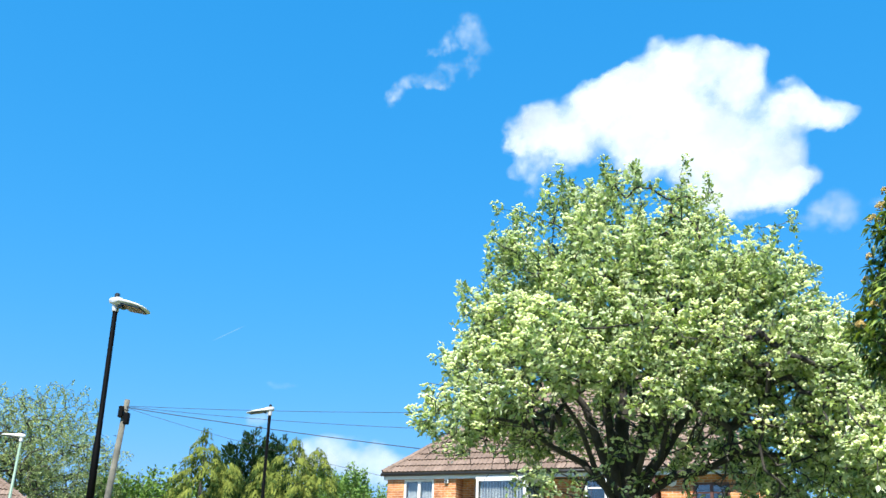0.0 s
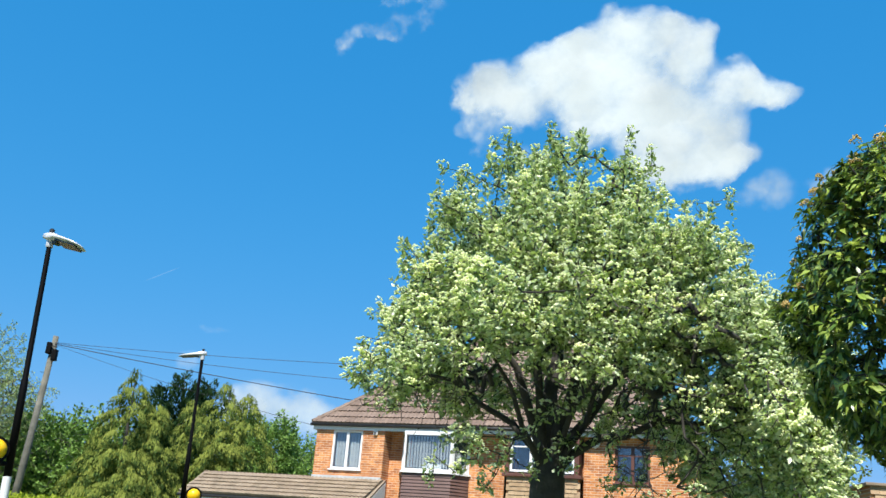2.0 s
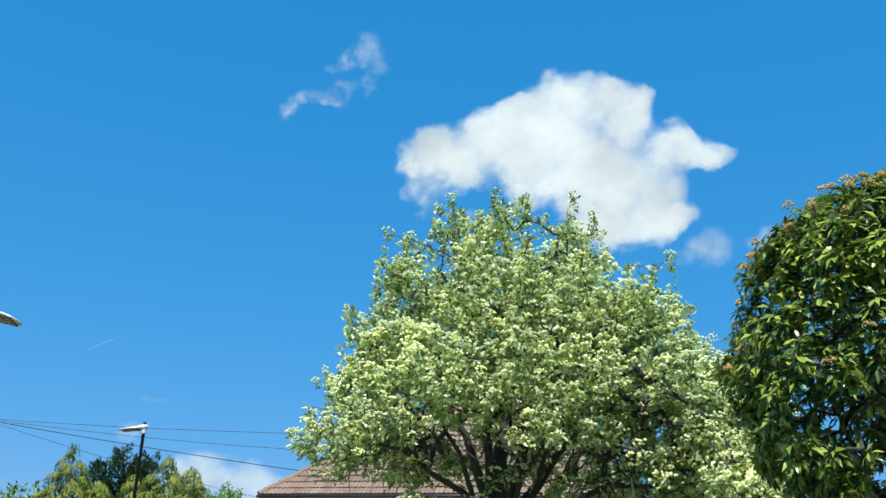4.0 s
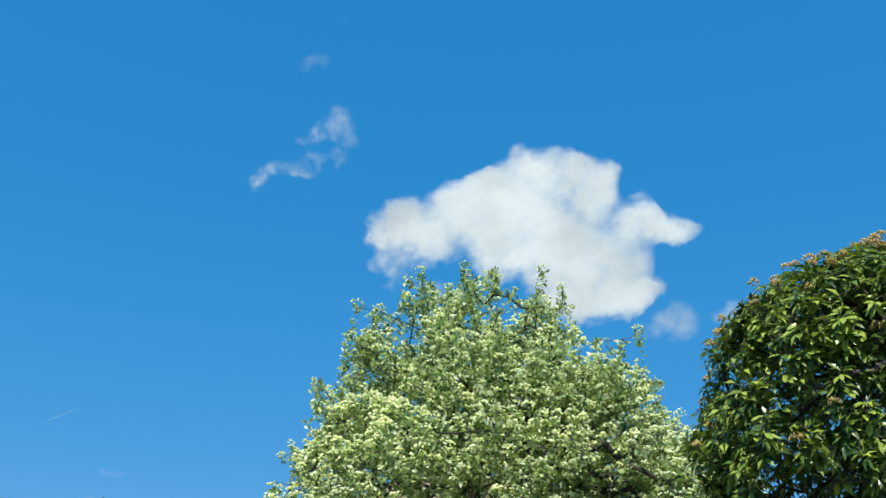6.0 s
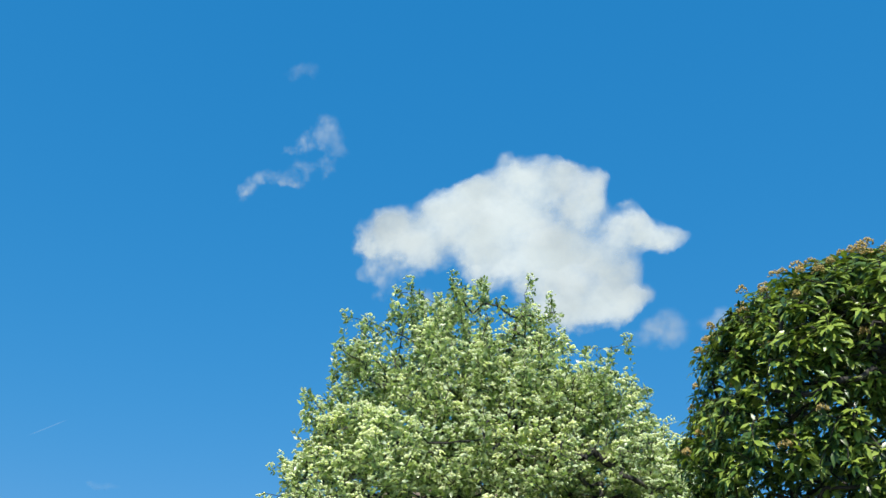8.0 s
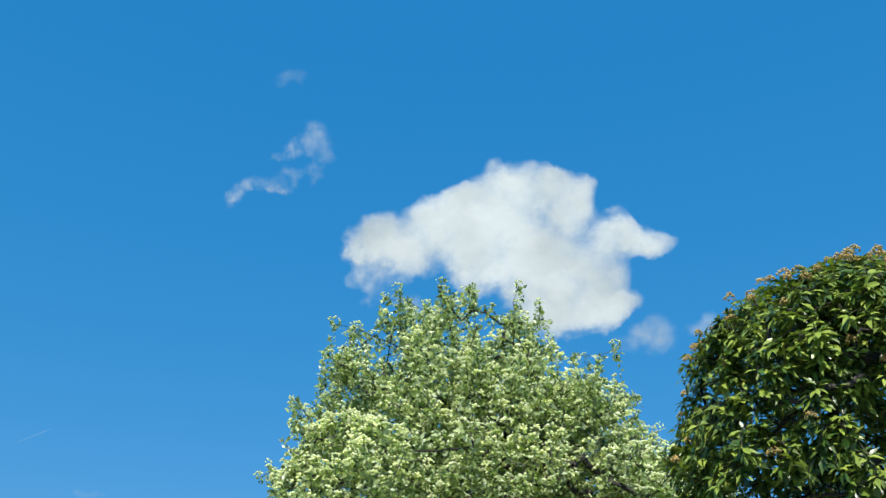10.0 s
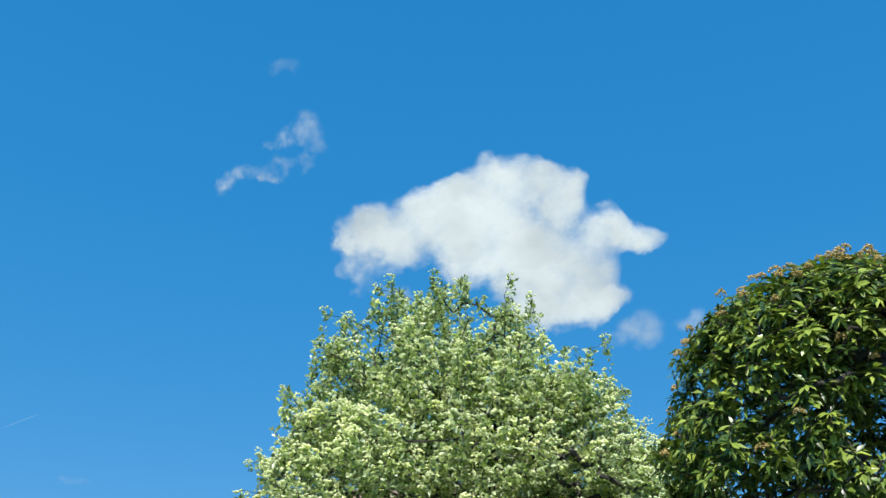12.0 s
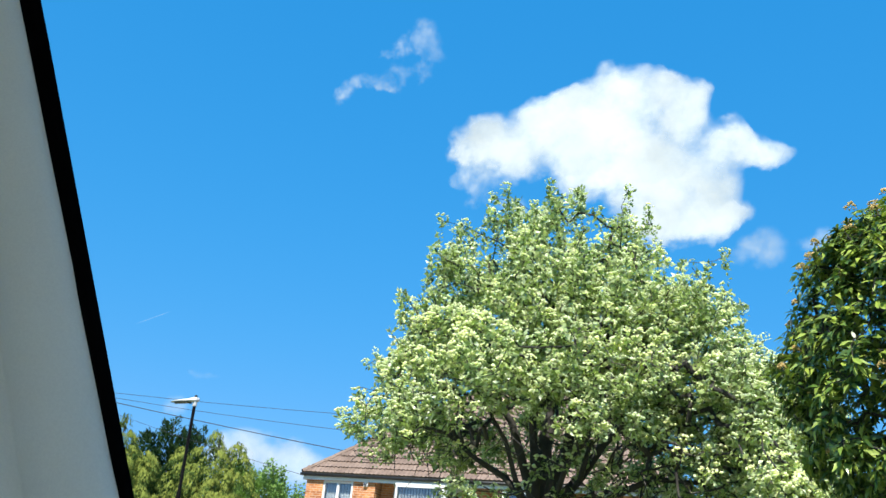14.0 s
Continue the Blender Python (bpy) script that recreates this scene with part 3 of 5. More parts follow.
hung = bmesh.new()
lip = [(-0.082, 0.0), (0.082, 0.0), (0.082, 0.17), (-0.082, 0.17)]
v = [hung.verts.new((x, 0.0 if z < 0.1 else 0.03, z)) for x, z in lip] + [hung.verts.new((x, 0.02 if z < 0.1 else 0.045, z)) for x, z in lip]
for q in ((0, 1, 2, 3), (7, 6, 5, 4), (0, 4, 5, 1), (1, 5, 6, 2), (2, 6, 7, 3), (3, 7, 4, 0)):
    hung.faces.new([v[i] for i in q])
hung_me = bpy.data.meshes.new("hanging_tile")
hung.to_mesh(hung_me)
hung.free()
hung_me.materials.append(M_TILE_HUNG)
for row in range(9):
    for k in range(13):
        ob = new("hanging_tile", hung_me)
        ob.parent = bay2
        ob.location = (6.68 + 0.168 * k + (0.084 if row % 2 else 0), 0.045 + 0.004 * noise.noise((row * 2.3, k * 1.9, 0)), 3.6 - 0.125 * row)

# fittings on the front
lightbox = thing("security_light", HOUSE @ pose(2.1, 0.1, 4.86), "small white security light under the eaves", "lamp")
part("housing", a_box((-0.07, -0.07, 0.0), (0.07, 0.0, 0.17), 0.015), M_UPVC, lightbox)
part("lens", a_box((-0.05, -0.082, 0.02), (0.05, -0.072, 0.11), 0.004), M_LENS, lightbox)
alarm = thing("alarm_box", HOUSE @ pose(9.22, 0.318, 4.84), "white round burglar alarm box on the brick wall", "alarm box")
bm = lathe([(0.05, 0.0), (0.14, 0.0), (0.15, 0.02), (0.13, 0.06), (0.06, 0.08)], 18)
bmesh.ops.rotate(bm, verts=bm.verts, matrix=Matrix.Rotation(radians(90), 3, 'X'))
part("cover", bm, M_UPVC, alarm, "", True)

# ------------------------------------------------------------------ garage roof against the house
garage = thing("garage", HOUSE, "low brick garage with weathered tan tiled roof", "garage")
G_Y0, G_Z0, G_Y1, G_Z1, G_L, G_R = -1.35, 2.68, 0.06, 3.46, -4.1, 2.66
part("wall", a_box((G_L + 0.2, G_Y0 + 0.25, 0), (-0.1, 5.0, 2.7)), M_BRICK, garage)
part("wall", a_box((-0.09, G_Y0 + 0.25, 0), (G_R - 0.3, 0.06, 2.46)), M_BRICK, garage)
bm = bmesh.new()
v = [bm.verts.new(p) for p in ((G_L, G_Y0, G_Z0), (G_R, G_Y0, G_Z0), (G_R - 0.04, G_Y1, G_Z1), (G_L - 0.15, G_Y1, G_Z1), (G_L, G_Y0, G_Z0 - 0.06), (G_R, G_Y0, G_Z0 - 0.06), (G_R - 0.04, G_Y1, G_Z1 - 0.06), (G_L - 0.15, G_Y1, G_Z1 - 0.06))]
for q in ((0, 1, 2, 3), (7, 6, 5, 4), (0, 4, 5, 1), (1, 5, 6, 2), (2, 6, 7, 3), (3, 7, 4, 0)):
    bm.faces.new([v[i] for i in q])
garage_roof = part("roof", bm, M_TILE_PALE, garage, "weathered tan tiled lean-to roof")
part("back_slope", prism([(G_L - 0.15, G_Y1 + 0.004), (-0.2, G_Y1 + 0.004), (-0.2, 4.9), (G_L + 0.4, 4.9)], 2.72, 3.5), M_TILE_PALE, garage)
part("fascia", a_box((G_L + 0.05, G_Y0 + 0.0, G_Z0 - 0.2), (G_R - 0.05, G_Y0 + 0.03, G_Z0 - 0.065)), M_UPVC, garage, "white fascia board")
part("gutter", tube([(G_L, G_Y0 - 0.05, G_Z0 - 0.08), (G_R, G_Y0 - 0.05, G_Z0 - 0.1)], [0.045, 0.045], 8), M_GUTTER, garage)
bm = bmesh.new()
v = [bm.verts.new(p) for p in ((G_R + 0.005, G_Y0 + 0.04, G_Z0 - 0.08), (G_R + 0.005, G_Y0 + 0.04, G_Z0 - 0.9), (G_R - 0.035, G_Y1, G_Z0 - 0.9), (G_R - 0.035, G_Y1, G_Z1 - 0.07))]
w = [bm.verts.new(q.co + Vector((-0.04, 0, 0))) for q in v]
bm.faces.new(v)
bm.faces.new(w[::-1])
for i in range(4):
    bm.faces.new((v[i], w[i], w[(i + 1) % 4], v[(i + 1) % 4]))
part("verge_board", bm, M_UPVC, garage, "white boarded verge")
bm = prism([(-0.05, 0.02), (2.42, 0.02), (2.42, 0.095), (-0.05, 0.095)], 3.44, 3.54)
part("flashing", bm, M_LEAD, garage, "grey lead flashing against the wall")

# ------------------------------------------------------------------ street lamps with crossing globes
def lamp_head(parent, z, mat, tilt=8.0, size=1.0, bank=0.0):
    """A slim LED lantern pointing along x."""
    bm = bmesh.new()
    stations = [(-0.10, 0.055, 0.07), (0.0, 0.085, 0.1), (0.1, 0.115, 0.1), (0.17, 0.135, 0.07), (0.32, 0.15, 0.06), (0.48, 0.14, 0.045), (0.6, 0.09, 0.022), (0.64, 0.03, 0.006)]
    stations = [(x * size, w * size, h * size) for x, w, h in stations]
    rings = []
    for x, w, h in stations:
        s = math.tan(radians(-tilt)) * x
        k0 = bank * min(1.0, max(0.0, x / (0.17 * size)))
        rings.append([bm.verts.new((x, w * math.cos(a), z + s - k0 * w * math.cos(a) + 0.03 + (h if math.sin(a) > 0 else 0.35 * h) * math.sin(a))) for a in [2 * math.pi * k / 12 for k in range(12)]])
    for a, b in zip(rings, rings[1:]):
        for k in range(12):
            bm.faces.new((a[k], a[(k + 1) % 12], b[(k + 1) % 12], b[k]))
    bm.faces.new(rings[0][::-1])
    bm.faces.new(rings[-1])
    head = part("lantern", bm, mat, parent, "grey LED lantern", True)
    s = math.tan(radians(-tilt))
    bm = bmesh.new()
    v = [bm.verts.new((x, y, z + s * x - bank * y + 0.012)) for x, y in ((0.18 * size, -0.105 * size), (0.53 * size, -0.085 * size), (0.53 * size, 0.085 * size), (0.18 * size, 0.105 * size))]
    w = [bm.verts.new((q.co.x, q.co.y, q.co.z - 0.022)) for q in v]
    bm.faces.new(v)
    bm.faces.new(w[::-1])
    for i in range(4):
        bm.faces.new((v[i], w[i], w[(i + 1) % 4], v[(i + 1) % 4]))
    part("lens", bm, M_LENS, head)
    part("sensor", lathe([(0.038 * size, 0.0), (0.038 * size, 0.05 * size), (0.02 * size, 0.065 * size)], 10, at=(0.0, 0, z + 0.03 + 0.09 * size)), M_GUTTER, head, "black light sensor")
    part("hinge_clip", a_box((0.09 * size, -0.06 * size, z - 0.035 * size + s * 0.12 * size), (0.17 * size, 0.06 * size, z + 0.01 + s * 0.12 * size), 0.006), M_GUTTER, head, "black hinge clip")
    part("collar", lathe([(0.055, -0.12), (0.06, -0.1), (0.06, 0.02), (0.05, 0.04)], 14, at=(0, 0, z)), mat, head)


def crossing_lamp(loc, turn, globe_side, label, gz=2.4, tilt=8.0, size=1.0, lean=0.0, bank=0.0):
    base = thing("street_lamp", pose(*loc) @ pose(0, 0, 0, 0, lean, 0) @ pose(0, 0, 0, 0, 0, turn), label, "street lamp", "zebra crossing lamps")
    part("column", lathe([(0.062, 2.03), (0.058, 3.5), (0.044, 3.6), (0.041, 5.85), (0.037, 5.9)], 16), M_BLACKPAINT, base, "black painted column", True)
    part("white_band", lathe([(0.064, 1.3), (0.0642, 2.028)], 16), M_WHITEPAINT, base, "white painted band")
    part("black_band", lathe([(0.064, 0.6), (0.0642, 1.298)], 16), M_BLACKPAINT, base)
    part("foot", lathe([(0.09, -0.16), (0.09, 0.5), (0.066, 0.598)], 16), M_WHITEPAINT, base)
    lamp_head(base, 5.9, M_ALU, tilt, size, bank)
    gx, gy = globe_side
    bm = bmesh.new()
    bmesh.ops.create_uvsphere(bm, u_segments=28, v_segments=18, radius=0.165, matrix=Matrix.Translation((gx, gy, gz)))
    globe = part("globe", bm, M_AMBER, base, "amber plastic globe", True)
    bm = bmesh.new()
    ring = []
    d = Matrix.Rotation(radians(-turn), 3, 'Z') @ Vector((-loc[0], -loc[1], -1.1)).normalized()
    side = d.cross(Vector((0, 0, 1))).normalized()
    up = side.cross(d)
    for k in range(28):
        a = 2 * math.pi * k / 28
        rd = side * math.cos(a) + up * math.sin(a)
        c = Vector((gx, gy, gz))
        ring.append([bm.verts.new(c + rd * r + d * o) for r, o in ((0.168, -0.03), (0.205, -0.03), (0.205, 0.03), (0.168, 0.03))])
    for k in range(28):
        a, b = ring[k], ring[(k + 1) % 28]
        for i in range(4):
            bm.faces.new((a[i], a[(i + 1) % 4], b[(i + 1) % 4], b[i]))
    part("light_ring", bm, M_BLACKPAINT, globe, "black ring round the globe")
    part("globe_base", lathe([(0.06, -0.24), (0.12, -0.22), (0.13, -0.16), (0.1, -0.12)], 16, at=(gx, gy, gz)), M_BLACKPAINT, globe)
    part("bracket", tube([(gx * 0.0, gy * 0.0, gz - 0.2), (gx * 1.15, gy * 1.15, gz - 0.2)], [0.045, 0.045], 8), M_BLACKPAINT, base)


crossing_lamp((-6.17, 15.18, -0.07), -24, (-0.12, -0.21), "black street lamp column with amber zebra crossing globe", 2.42, 17.0, 1.18, -2.0, 0.32)
crossing_lamp((-5.70, 24.84, 0), 180, (-0.26, -0.03), "black street lamp with amber globe beside the conifers", 2.3, 8.0, 1.0, -1.0)
pale = thing("street_lamp", pose(-13.88, 27.67, 0, 0, 0, 180), "pale green painted street lamp with slim white lantern", "street lamp")
part("column", lathe([(0.08, -0.16), (0.075, 1.2), (0.05, 1.3), (0.036, 5.35)], 14), M_GREENPAINT, pale, "", True)
lamp_head(pale, 5.4, M_UPVC, -4)

# ------------------------------------------------------------------ wooden pole and overhead wires
pole = thing("telegraph_pole", pose(-12.8, 32.6, 0), "weathered wooden telegraph pole with black junction boxes", "telegraph pole")
part("shaft", tube([(-0.36, 0, -0.16), (-0.17, 0, 3.7), (0, 0, 7.6)], [0.15, 0.12, 0.095], 12), M_POLEWOOD, pole, "", True)
for dx, dz in ((-0.15, 6.95), (0.07, 6.72)):
    part("junction_box", a_box((dx - 0.05, -0.2, dz), (dx + 0.12, 0.02, dz + 0.4), 0.03), M_BLACKPAINT, pole, "black junction box")
for k in range(7):
    z = 6.3 - 0.55 * k
    s = 1 if k % 2 else -1
    x = -0.36 + (z + 0.16) / 7.76 * 0.36
    part("step_peg", tube([(x + 0.08 * s, -0.02, z), (x + 0.22 * s, -0.02, z + 0.02)], [0.012, 0.012], 5), M_GUTTER, pole)
part("crown_bracket", tube([(-0.14, -0.1, 7.2), (0.02, -0.16, 7.22), (0.16, -0.1, 7.2)], [0.02] * 3, 6), M_GUTTER, pole)


def wire(a, b, sag, r, label):
    a, b = Vector(a), Vector(b)
    pts = [a.lerp(b, t / 24) - Vector((0, 0, sag * 4 * (t / 24) * (1 - t / 24))) for t in range(25)]
    tagged(part("overhead_wire", tube(pts, [r] * 25, 6), M_CABLE, None, "", True), label, "wire", "overhead wires")


wire((-12.75, 32.5, 7.36), (2.0, 31.75, 7.5), 0.12, 0.008, "thin black overhead wire from the telegraph pole")
wire((-12.75, 32.5, 7.34), (1.2, 31.5, 6.75), 0.16, 0.008, "thin black overhead wire slung to the roof")
wire((-12.72, 32.45, 7.3), (-2.07, 32.0, 6.12), 0.05, 0.014, "thick black overhead cable running to the eaves")
wire((-12.72, 32.45, 7.28), (-3.25, 31.45, 5.1), 0.12, 0.007, "thin grey overhead wire slung to the house corner")


# ------------------------------------------------------------------ plants
def leaf_mesh(name, centres, axes, normals, length, width, mat, parent, fold=0.25, label="", droop=0.0):
    """Many folded leaves in one mesh: centre of the stalk end, direction, face normal, length and width of each."""
    P, A, N = (np.asarray(q, dtype=float) for q in (centres, axes, normals))
    A = A / np.linalg.norm(A, axis=1, keepdims=True)
    S = np.cross(A, N)
    S /= np.linalg.norm(S, axis=1, keepdims=True) + 1e-9
    N = np.cross(S, A)
    L, W = np.asarray(length)[:, None], np.asarray(width)[:, None]
    tip = P + A * L - N * L * droop
    mid = P + A * L * 0.5 + N * L * 0.04
    left = P + A * L * 0.45 + S * W * 0.5 + N * W * fold
    right = P + A * L * 0.45 - S * W * 0.5 + N * W * fold
    n = len(P)
    V = np.stack([P, left, tip, right, mid], 1).reshape(-1, 3)
    base = (np.arange(n) * 5)[:, None]
    F = np.concatenate([base + np.array([[0, 4, 1]]), base + np.array([[1, 4, 2]]), base + np.array([[0, 3, 4]]), base + np.array([[3, 2, 4]])], 1).reshape(-1, 3)
    me = bpy.data.meshes.new(name)
    me.vertices.add(len(V))
    me.vertices.foreach_set("co", V.ravel())
    me.loops.add(F.size)
    me.loops.foreach_set("vertex_index", F.ravel().astype(np.int32))
    me.polygons.add(len(F))
    me.polygons.foreach_set("loop_start", np.arange(0, F.size, 3, dtype=np.int32))
    me.update(calc_edges=True)
    me.materials.append(mat)
    ob = new(name, me)
    ob.parent = parent
    return tagged(ob, label, kind="stuff")


def blob_mesh(name, centres, radii, mat, parent, flat=0.6, label="", rng=None):
    """Many small rough knobs in one mesh (blossom heads)."""
    P = np.asarray(centres, dtype=float)
    n = len(P)
    ico = np.array([(1, 0, 0), (-1, 0, 0), (0, 1, 0), (0, -1, 0), (0, 0, 1), (0, 0, -1)], float)
    tri = np.array([(0, 2, 4), (2, 1, 4), (1, 3, 4), (3, 0, 4), (2, 0, 5), (1, 2, 5), (3, 1, 5), (0, 3, 5)])
    jit = 1 + 0.5 * (rng.random((n, 6, 1)) - 0.5)
    V = (P[:, None, :] + ico[None] * np.array([1, 1, flat]) * np.asarray(radii)[:, None, None] * jit).reshape(-1, 3)
    F = ((np.arange(n) * 6)[:, None, None] + tri[None]).reshape(-1, 3)
    me = bpy.data.meshes.new(name)
    me.vertices.add(len(V))
    me.vertices.foreach_set("co", V.ravel())
    me.loops.add(F.size)
    me.loops.foreach_set("vertex_index", F.ravel().astype(np.int32))
    me.polygons.add(len(F))
    me.polygons.foreach_set("loop_start", np.arange(0, F.size, 3, dtype=np.int32))
    me.update(calc_edges=True)
    me.materials.append(mat)
    ob = new(name, me)
    ob.parent = parent
    return tagged(ob, label, kind="stuff")


def grow(root_pts, root_parents, tips, step, curl, rng, reach=0.0):
    """Joins tips to a growing skeleton, nearest first. Returns nodes, parents and the node of each tip."""
    nodes = [np.array(p, float) for p in root_pts]
    parents = list(root_parents)
    arr = np.zeros((200000, 3))
    arr[:len(nodes)] = nodes
    cnt = len(nodes)
    start = np.array(root_pts[-1], float)
    order = np.argsort(np.linalg.norm(tips - start, axis=1))
    ends = []
    for i in order:
        t = tips[i]
        d = arr[:cnt] - t
        # prefer joints that lie inwards of the tip
        out = (t - start) / (np.linalg.norm(t - start) + 1e-6)
        cost = np.linalg.norm(d, axis=1) + 0.9 * np.maximum(0, d @ out + 0.05) + reach * np.maximum(0, d[:, 2])
        j = int(np.argmin(cost))
        p0 = arr[j].copy()
        dist = np.linalg.norm(t - p0)
        k = max(1, int(dist / step))
        bow = curl * min(dist, 0.7)
        side = rng.normal(0, 1, 3) * bow * 1.4
        prev = j
        for s in range(1, k + 1):
            f = s / k
            p = p0 + (t - p0) * f + side * math.sin(math.pi * f) * 0.5 - np.array([0, 0, 1]) * bow * math.sin(math.pi * f) * 0.4
            arr[cnt] = p
            parents.append(prev)
            prev = cnt
            cnt += 1
        ends.append(prev)
    return arr[:cnt], parents, np.array(ends), order


def branch_mesh(name, nodes, parents, tip_r, power, mat, parent, max_r=9.0, fixed=None):
    """Tubes along a skeleton, thickened by what they carry."""
    n = len(nodes)
    load = np.zeros(n)
    kids = [0] * n
    for i in range(n - 1, -1, -1):
        if kids[i] == 0:
            load[i] = 1
        p = parents[i]
        if p >= 0:
            load[p] += load[i]
            kids[p] += 1
    rad = np.minimum(tip_r * load ** power, max_r)
    if fixed:
        rad[:len(fixed)] = fixed
    V, F = [], []
    for i in range(n):
        p = parents[i]
        if p < 0:
            continue
        a, b = nodes[p], nodes[i]
        ra, rb = min(rad[p], rad[i] * (1.6 if fixed else 1.35)), rad[i]
        d = b - a
        ln = np.linalg.norm(d)
        if ln < 1e-6:
            continue
        d = d / ln
        s = np.cross(d, (0.31, 0.87, 0.37))
        s /= np.linalg.norm(s)
        u = np.cross(d, s)
        seg = 9 if rb > 0.05 else (5 if rb > 0.012 else 3)
        o = len(V)
        for c, r in ((a - d * ra * 0.15, ra), (b + d * rb * 0.15, rb)):
            for k in range(seg):
                an = 2 * math.pi * k / seg
                V.append(c + r * (math.cos(an) * s + math.sin(an) * u))
        for k in range(seg):
            F.append((o + k, o + (k + 1) % seg, o + seg + (k + 1) % seg, o + seg + k))
    return raw(name, [tuple(q) for q in V], F, mat, parent, "", True)


def tufts(ends, outs, count, spread, rng, up=0.5):
    """Leaf stalk ends, directions and normals round each tip."""
    n = len(ends)
    P = np.repeat(ends, count, 0) - np.repeat(outs, count, 0) * rng.random((n * count, 1)) * spread * 1.4
    D = np.repeat(outs, count, 0) * 0.6 + rng.normal(0, 0.75, (n * count, 3))
    D[:, 2] += 0.1
    D /= np.linalg.norm(D, axis=1, keepdims=True)
    P = P + D * spread * 0.35 * rng.random((n * count, 1))
    N = rng.normal(0, 0.55, (n * count, 3)) + np.array([0, 0, up])
    return P, D, N


# ---- the blossoming street tree
def whitebeam():
    rng = np.random.default_rng(7)
    tree = thing("tree", pose(2.2, 15.35, 0), "broad whitebeam street tree covered in cream blossom clusters", "tree")
    zz = [1.3, 2.2, 3.1, 3.9, 4.6, 5.5, 6.2, 6.8, 7.4, 7.9, 8.3, 8.6]
    xl = [3.0, 2.7, -1.1, -3.4, -3.22, -2.75, -2.55, -2.3, -1.95, -1.3, -0.65, 0.0]
    xr = [3.6, 3.8, 4.15, 4.25, 4.0, 3.4, 2.9, 2.4, 2.0, 1.7, 1.35, 1.0]
    # the crown is built of flat-topped sprigs, each a handful of shoot tips
    sprigs = []
    while len(sprigs) < 1500:
        z = rng.uniform(1.4, 8.6)
        x = rng.uniform(-3.6, 4.4)
        y = rng.uniform(-3.3, 3.3)
        l, r = np.interp(z, zz, xl), np.interp(z, zz, xr)
        c, h = (l + r) / 2, (r - l) / 2
        if h <= 0.05:
            continue
        dep = min(3.2, h * 0.95)
        q = math.sqrt(((x - c) / h) ** 2 + (y / dep) ** 2)
        lump = 0.14 * noise.noise((x * 0.9 + 3, y * 0.9, z * 0.9)) + 0.1 * noise.noise((x * 2.3, y * 2.3 + 5, z * 2.3))
        if q > 0.97 + lump:
            continue
        top = np.interp(math.hypot(x - 0.2, y * 0.9), [0, 1.2, 1.7, 2.55, 3.2, 3.8, 4.3], [8.3, 8.15, 7.85, 7.05, 5.9, 4.7, 4.1]) + 1.8 * lump
        if z > top:
            continue
        floor_z = np.interp(math.hypot(x, y), [0, 1.0, 2.0, 3.0, 3.6], [5.5, 5.1, 4.4, 3.6, 3.4])
        if x > 2.2:
            floor_z = min(floor_z, np.interp(x, [2.2, 2.9, 3.7], [3.9, 2.6, 1.5]))
        if z < floor_z + lump:
            continue
        shell = max(q, 1 - (top - z) / 2.2)
        if rng.random() > 0.05 + 0.95 * shell ** 2:
            continue
        if noise.noise((x * 1.9, y * 1.9 + 9, z * 1.9)) < -0.16:
            continue
        if z > 6.6 and rng.random() < 0.38:
            continue
        # the sunburnt side is thin and twiggy
        if x > 2.3 and z > 5.0 and rng.random() < 0.25:
            continue
        sprigs.append((x, y, z))
    tips = []
    for x, y, z in sprigs:
        w = rng.uniform(0.14, 0.32)
        for k in range(int(rng.integers(3, 6))):
            a, q = rng.uniform(0, 6.28), math.sqrt(rng.random()) * w
            tips.append((x + q * math.cos(a), y + q * math.sin(a), z + rng.normal(0, 0.05) - 0.5 * q * q / w))
    crown_n = len(tips)
    # dense hanging skirt on the garden side
    while len(tips) < crown_n + 980:
        x, z = rng.uniform(2.0, 4.15), rng.uniform(1.7, 5.0)
        if noise.noise((x * 1.6, 3.0, z * 1.6 + 4)) < -0.16 or z < 6.6 - 1.35 * x:
            continue
        bulge = math.sqrt(max(0.0, 1 - ((x - 2.5) / 1.75) ** 2))
        reach = 2.9 * bulge * np.interp(z, [1.7, 3.4, 5.0], [1.4, 1.15, 0.85])
        tips.append((x + rng.normal(0, 0.06) - 0.28 * max(0.0, reach - 1.6), -0.6 - reach + rng.uniform(-0.15, 0.6), z))
    while len(tips) < crown_n + 1560:
        x, y, z = rng.uniform(-1.0, 2.9), rng.uniform(-2.9, -1.3), rng.uniform(4.3, 6.4)
        if math.hypot(x - 0.4, y * 0.9) < 3.3 - 0.55 * (z - 5.4):
            tips.append((x, y, z))
    while len(tips) < crown_n + 1740:
        tips.append((rng.uniform(-1.7, 1.2), rng.uniform(-3.5, -2.6), rng.uniform(4.2, 5.1)))
    # leafy sprouts low on the limbs
    for k in range(34):
        x, y, z = rng.uniform(-2.3, 2.4), rng.uniform(-2.0, -0.1), rng.uniform(2.3, 4.2)
        tips += [(x + rng.normal(0, 0.1), y + rng.normal(0, 0.1), z + rng.normal(0, 0.12)) for q in range(4)]
    tips = np.array(tips)
    # limbs
    trunk = [(0, 0, -0.16), (0.03, 0, 0.8), (-0.02, 0, 1.7), (0.0, 0.0, 2.6), (0.02, 0.0, 3.0), (0.03, 0.02, 3.4), (0.04, 0.04, 3.8)]
    parents = [-1, 0, 1, 2, 3, 4, 5]
    pts = list(trunk)
